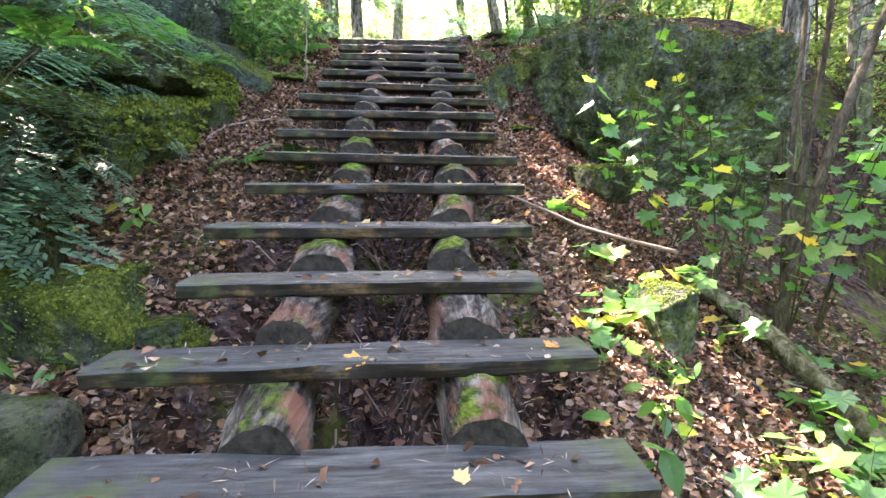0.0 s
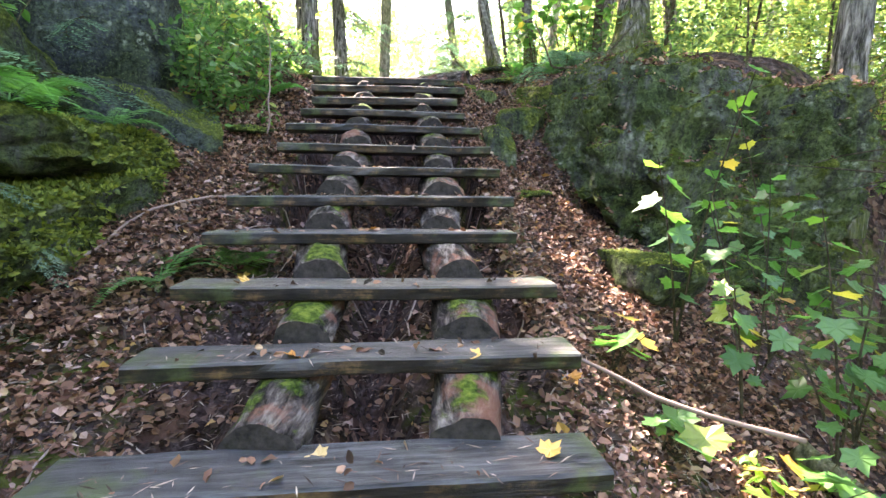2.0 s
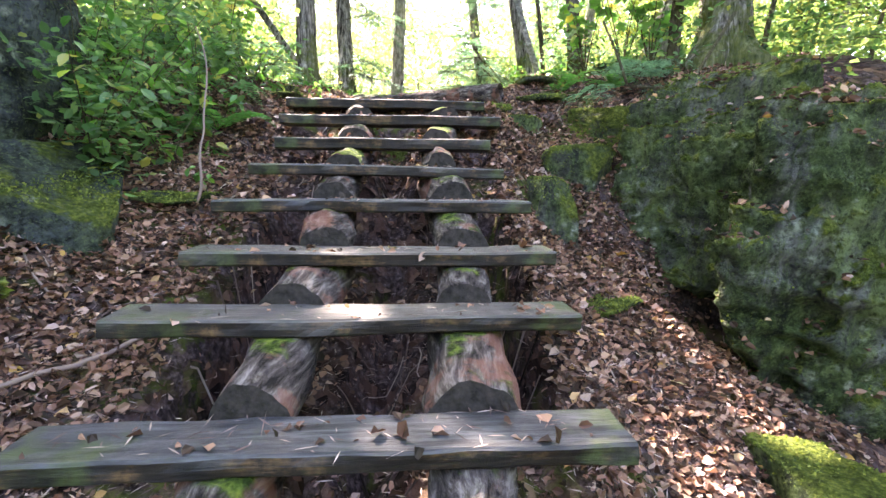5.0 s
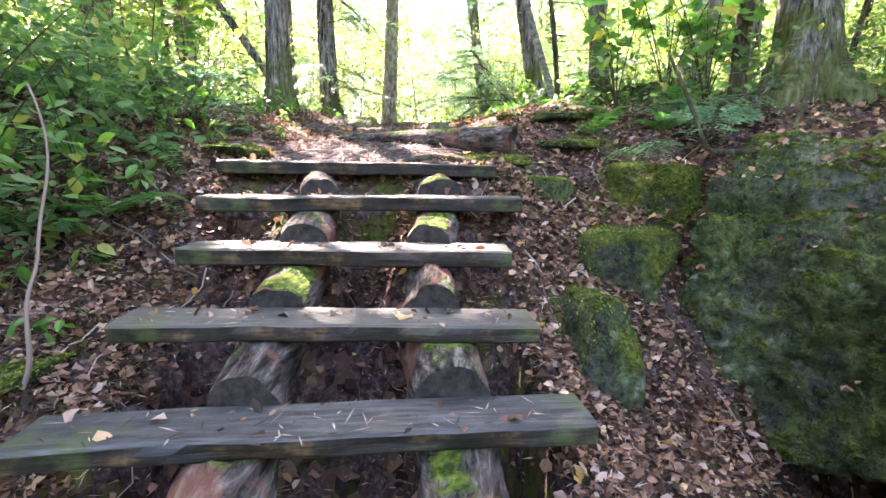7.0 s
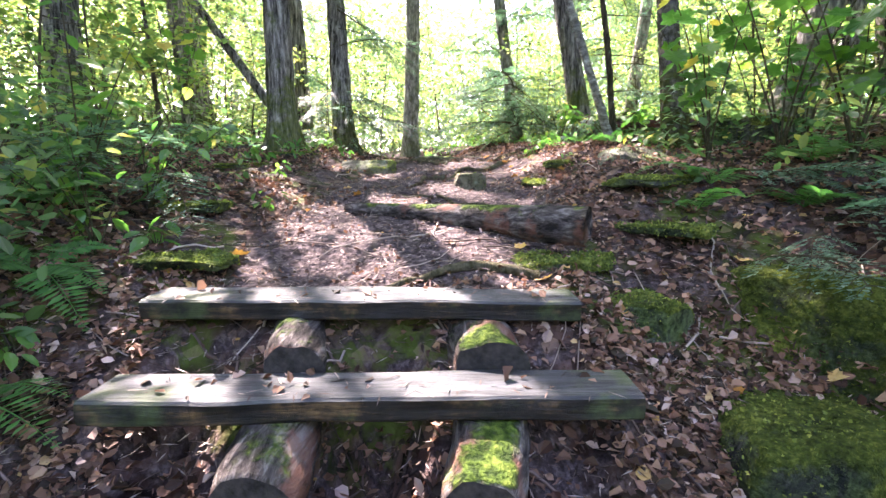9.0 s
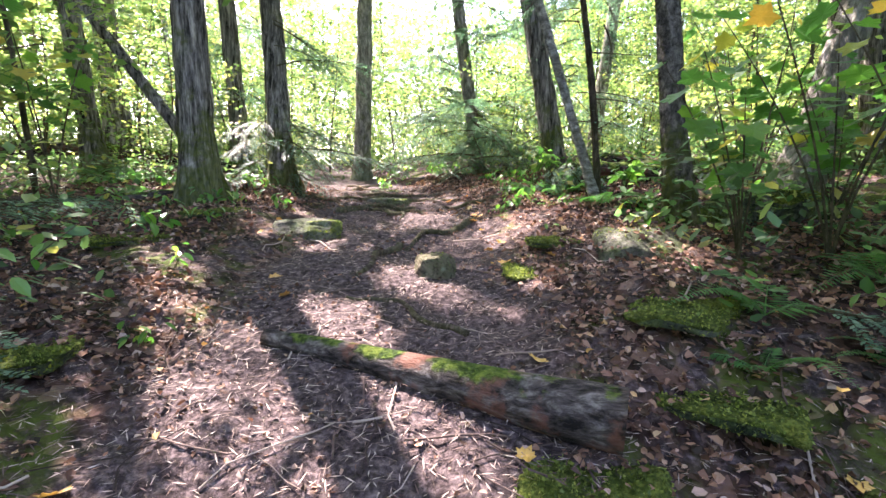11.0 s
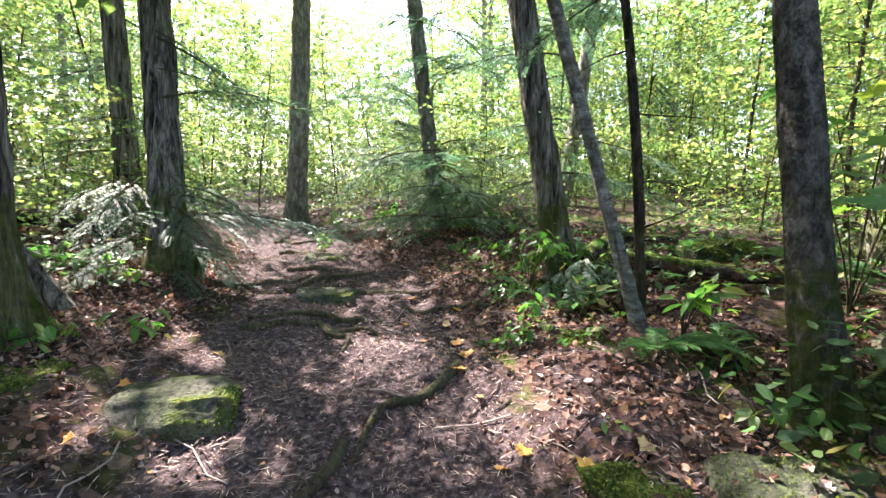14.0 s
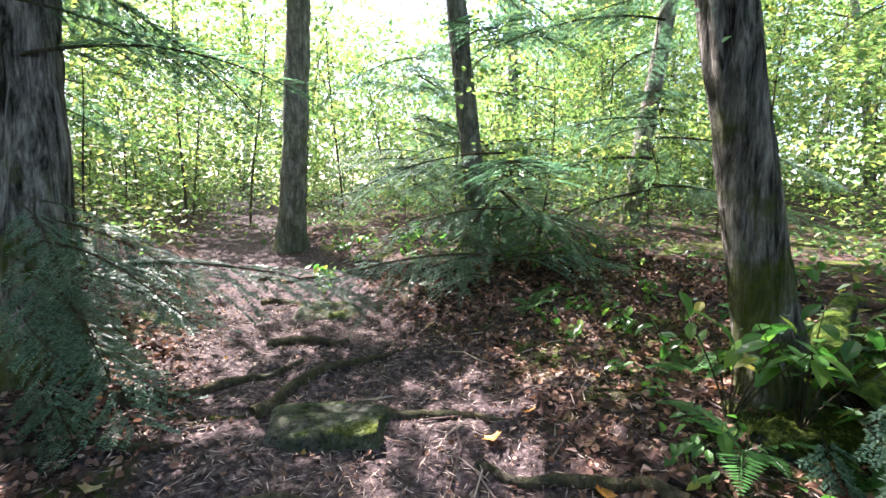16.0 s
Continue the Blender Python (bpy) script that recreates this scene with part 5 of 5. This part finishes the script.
herbs = [leafy_plant("herb", s, h, st, n, z, OVATE, "small green broad-leaved woodland plant", "plant", "woodland herbs", 0.9, 0.003, 0.4)
         for s, h, st, n, z in ((87, 0.16, 5, 2, 0.085), (88, 0.24, 4, 3, 0.1), (89, 0.1, 5, 1, 0.07))]
hs = [(rng.uniform(0.9, 3.2), rng.uniform(9.2, 13.5)) for _ in range(55)] + [(rng.uniform(-4, -1.4), rng.uniform(8.3, 12)) for _ in range(35)]
hs += [(rng.uniform(-3, -1.1), rng.uniform(5.4, 8)) for _ in range(24)] + [(rng.uniform(1.3, 3), rng.uniform(0.8, 3)) for _ in range(25)] + [(rng.uniform(-1.5, -0.7), rng.uniform(0.8, 2.3)) for _ in range(14)]
hs += [(rng.uniform(-1.0, 2.2), rng.uniform(14.6, 17.5)) for _ in range(70)] + [(rng.uniform(0.75, 1.25), rng.uniform(10.1, 11.2)) for _ in range(8)]
spread(herbs, hs, rng, (0.7, 1.4), 10)
bushes = [leafy_plant("leafy_bush", s, h, st, n, z, OVATE, "bushy plant with many green leaves on the bank", "bush", "bank bushes", 0.75, 0.006, 0.2)
          for s, h, st, n, z in ((91, 0.75, 6, 8, 0.11), (92, 0.95, 6, 9, 0.115))]
spread(bushes, [(-1.75, 5.75), (-2.1, 6.1), (-1.7, 6.45), (-2.5, 6.4), (-2.2, 6.9), (-1.9, 7.3), (-2.9, 6.8), (-2.6, 7.4), (-3.2, 7.4), (-2.4, 5.4), (-3.0, 8.1), (-3.6, 6.6), (-3.5, 8.6), (-1.35, 5.5), (-1.45, 6.1), (-1.4, 6.8), (-1.6, 5.2), (-1.9, 5.5), (-1.6, 7.4), (-1.7, 3.0, 1.75), (-2.2, 3.3, 1.85), (-1.9, 2.5, 1.5), (-2.6, 2.7, 1.6), (-2.7, 4.6, 2.5)], rng, (0.75, 1.15), 8)


broad = [leafy_plant("broad_leaved_shrub", s, h, st, n, z, OVATE, "low shrub with broad pale green leaves at a mossy trunk", "shrub", "broad-leaved shrubs", 0.7, 0.006, 0.72)
         for s, h, st, n, z in ((95, 0.58, 9, 4, 0.125), (96, 0.4, 6, 4, 0.14))]
spread(broad, [(1.32, 11.42, 3.52), (1.92, 10.2), (1.55, 11.3, 3.55)], rng, (0.95, 1.15), 6)


# ---- conifer sprays ----
def spray(seed, length, droop, blade, name="cedar_branch", label="drooping cedar branch with flat blue-green sprays", gap=0.05):
    rng = np.random.default_rng(seed)
    ob = new(name)
    w = np.linspace(0, 1, 16)
    Q = np.c_[0.04 * np.sin(w * 5 + seed), w * length, length * (0.1 * w - droop * w * w)]
    ch, pts, dirs = [tube(Q, 0.006 * (1 - 0.8 * w) * (0.5 + length), 5)], [], []
    for u in np.arange(0.12, 1.0, gap / length):
        b = np.array([np.interp(u, w, Q[:, j]) for j in range(3)])
        for side in (-1, 1):
            ln = length * 0.38 * (1 - 0.6 * u) * rng.uniform(0.6, 1.1)
            d = unit(np.array([side, 0.75 + rng.normal() * 0.15, -0.22 + rng.normal() * 0.12]))
            v = np.linspace(0, 1, 5)[:, None]
            L = b + d * ln * v + np.array([0, 0, -0.2 * ln]) * v * v
            ch.append(tube(L, 0.0022 * (1.1 - v[:, 0]), 3))
            for q in np.linspace(0.15, 1, max(4, int(ln / 0.018))):
                p = b + d * ln * q + np.array([0, 0, -0.2 * ln]) * q * q
                for s2 in (-1, 1):
                    pts.append(p)
                    dirs.append(d + s2 * 0.9 * np.cross(d, (0, 0, 1)) + rng.normal(size=3) * 0.15)
    V, F = join(ch)
    tagged(part("twigwork", mesh_of("twigwork", V, F, M["stem"]), ob), kind="stuff")
    pts, dirs = np.array(pts), np.array(dirs)
    V, F = blades(pts, rng.uniform(0.6, 1.2, len(pts)) * blade, blade * 0.42, rng, dirs, 0.85, 0.05)
    tagged(part("foliage", mesh_of("foliage", V, F, M["needle"], False), ob), kind="stuff")
    return tagged(ob, label, "branch", "cedar branches")


def hang(sources, places, rng, scale=(0.8, 1.2)):
    """Places: x, y, z, heading in degrees, pitch."""
    for i, (x, y, z, yaw, pitch) in enumerate(places):
        m = Matrix.Translation((x, y, z)) @ pose(0, 0, 0, pitch, rng.uniform(-15, 15), yaw)
        src, k = sources[i % len(sources)], rng.uniform(*scale)
        if i < len(sources):
            src.matrix_world = m @ Matrix.Scale(k, 4)
        else:
            c = copy_thing(src, m)
            c.scale = (k, k, k)


sprays = [spray(101, 0.7, 0.5, 0.042), spray(102, 0.55, 0.35, 0.036), spray(103, 0.9, 0.6, 0.045)]
spots = []
for _ in range(105):
    spots.append((rng.uniform(-2.9, -1.15), rng.uniform(1.75, 2.4), rng.uniform(0.4, 1.95), rng.uniform(120, 250), rng.uniform(-25, 15)))
for _ in range(12):
    spots.append((rng.uniform(-3.2, -1.7), rng.uniform(2.4, 4.2), rng.uniform(1.8, 2.5), rng.uniform(0, 360), rng.uniform(0, 30)))
for _ in range(6):
    x, y = rng.uniform(1.6, 2.9), rng.uniform(7.0, 7.8)
    spots.append((x, y, float(terrain(x, y)) + 0.12, rng.uniform(90, 270), rng.uniform(0, 20)))
for _ in range(16):
    x, y = rng.uniform(-3.0, -1.6), rng.uniform(7, 9.5)
    spots.append((x, y, float(terrain(x, y)) + rng.uniform(0.15, 0.4), rng.uniform(0, 360), rng.uniform(0, 25)))
hang(sprays, spots, rng)
for x, y, z, yaw, k in ((1.85, 7.1, 2.85, 130, 0.55), (1.78, 7.05, 2.8, 165, 0.45), (2.3, 6.2, 2.72, 150, 0.4), (2.45, 7.3, 2.95, 120, 0.6)):
    sprig = copy_thing(sprays[0], Matrix.Translation((x, y, z)) @ pose(0, 0, 0, -6, 10, yaw))
    sprig.scale = (k, k, k)
twig_rng = np.random.default_rng(61)
for i in range(60):
    # small cedar twigs growing out of the outcrop's face
    k = twig_rng.uniform(0.3, 0.62)
    c = copy_thing(sprays[i % 3], Matrix.Translation((twig_rng.uniform(-2.4, -1.28), twig_rng.uniform(2.3, 3.3), twig_rng.uniform(0.55, 1.75))) @ pose(0, 0, 0, twig_rng.uniform(-25, 15), twig_rng.uniform(-15, 15), twig_rng.uniform(170, 280)))
    c.scale = (k, k, k)
big = [spray(104, 1.7, 0.3, 0.04, "hemlock_branch", "long hemlock branch with fine feathery needles", 0.06), spray(105, 1.3, 0.4, 0.036, "hemlock_branch", "long hemlock branch with fine feathery needles", 0.06)]
spots = []
for tx, ty, lo, hi, n in ((-1.92, 12.15, 0.15, 2.6, 30), (1.0, 15.2, 0.4, 3.5, 26), (1.76, 10.4, 1.6, 3.0, 4), (-2.12, 10.42, 1.8, 4.0, 7), (-3.6, 14.9, 0.5, 4, 16), (2.6, 14.3, 0.3, 3.5, 28), (0.2, 16.6, 0.2, 2.8, 26), (3.15, 7.75, 1.8, 3.6, 6), (1.69, 11.58, 2.4, 4.0, 5), (0.75, 13.3, 0.1, 1.2, 13)):
    for _ in range(n):
        z, yaw = float(terrain(tx, ty)) + rng.uniform(lo, hi), rng.uniform(0, 360)
        reach = np.outer((0.3, 0.7, 1.1), (-math.sin(radians(yaw)), math.cos(radians(yaw)), 0.0)) + np.array((tx, ty, z))
        if off_gaps(reach, 0.05).all():
            spots.append((tx, ty, z, yaw, rng.uniform(-20, 15)))
hang(big, spots, rng, (0.6, 1.1))
# low drooping branches round the foot of the second cedar, and a few by the mossy trunk
low_rng = np.random.default_rng(77)
for i in range(20):
    a = low_rng.uniform(110, 285)
    q = (-1.95 - 0.2 * math.sin(radians(a)), 11.95 + 0.2 * math.cos(radians(a)), 3.42 + low_rng.uniform(0.1, 1.15))
    c = copy_thing(big[i % 2], Matrix.Translation(q) @ pose(0, 0, 0, low_rng.uniform(-28, 4), low_rng.uniform(-20, 20), a))
    k = low_rng.uniform(0.3, 0.62)
    c.scale = (k, k, k)
for i in range(7):
    c = copy_thing(sprays[i % 3], Matrix.Translation((low_rng.uniform(1.35, 1.75), low_rng.uniform(10.85, 11.15), 3.75 + low_rng.uniform(-0.1, 0.15))) @ pose(0, 0, 0, low_rng.uniform(-50, -15), 0, low_rng.uniform(130, 240)))
    k = low_rng.uniform(0.45, 0.8)
    c.scale = (k, k, k)

# the stouter young trees on the slope
for i, (bx, by, tx, ty, h, r) in enumerate(((2.9, 2.95, 3.6, 3.2, 2.2, 0.035), (3.0, 3.0, 3.2, 3.6, 2.6, 0.022), (3.84, 4.3, 3.9, 4.3, 4.5, 0.035))):
    tree("young_tree", bx, by, (tx, ty, float(terrain(bx, by)) + h), r, "thin brown young tree growing below the boulder", "stem", height=5.5, crown=False, leaves=500, reach=1.1, start=0.3, flare=1.2, seed=110 + i, sides=12, n=30, ridge=0.002, group="young trees on the slope", leaf_len=0.1)
# maples with broad leaves reaching over the path's edge
path_maples = [leafy_plant("maple_sapling", s, h, st, n, 0.15, LOBED, "young maple with broad bright leaves leaning over the path", "sapling", "path maples", 0.6, 0.008, 0.45)
               for s, h, st, n in ((131, 1.35, 6, 8), (132, 1.9, 5, 9))]
spread(path_maples, [(1.95, 8.5), (2.35, 8.35), (2.9, 9.0), (3.2, 10.3), (2.5, 7.9), (-3.1, 9.9)], rng, (0.9, 1.1), 6)
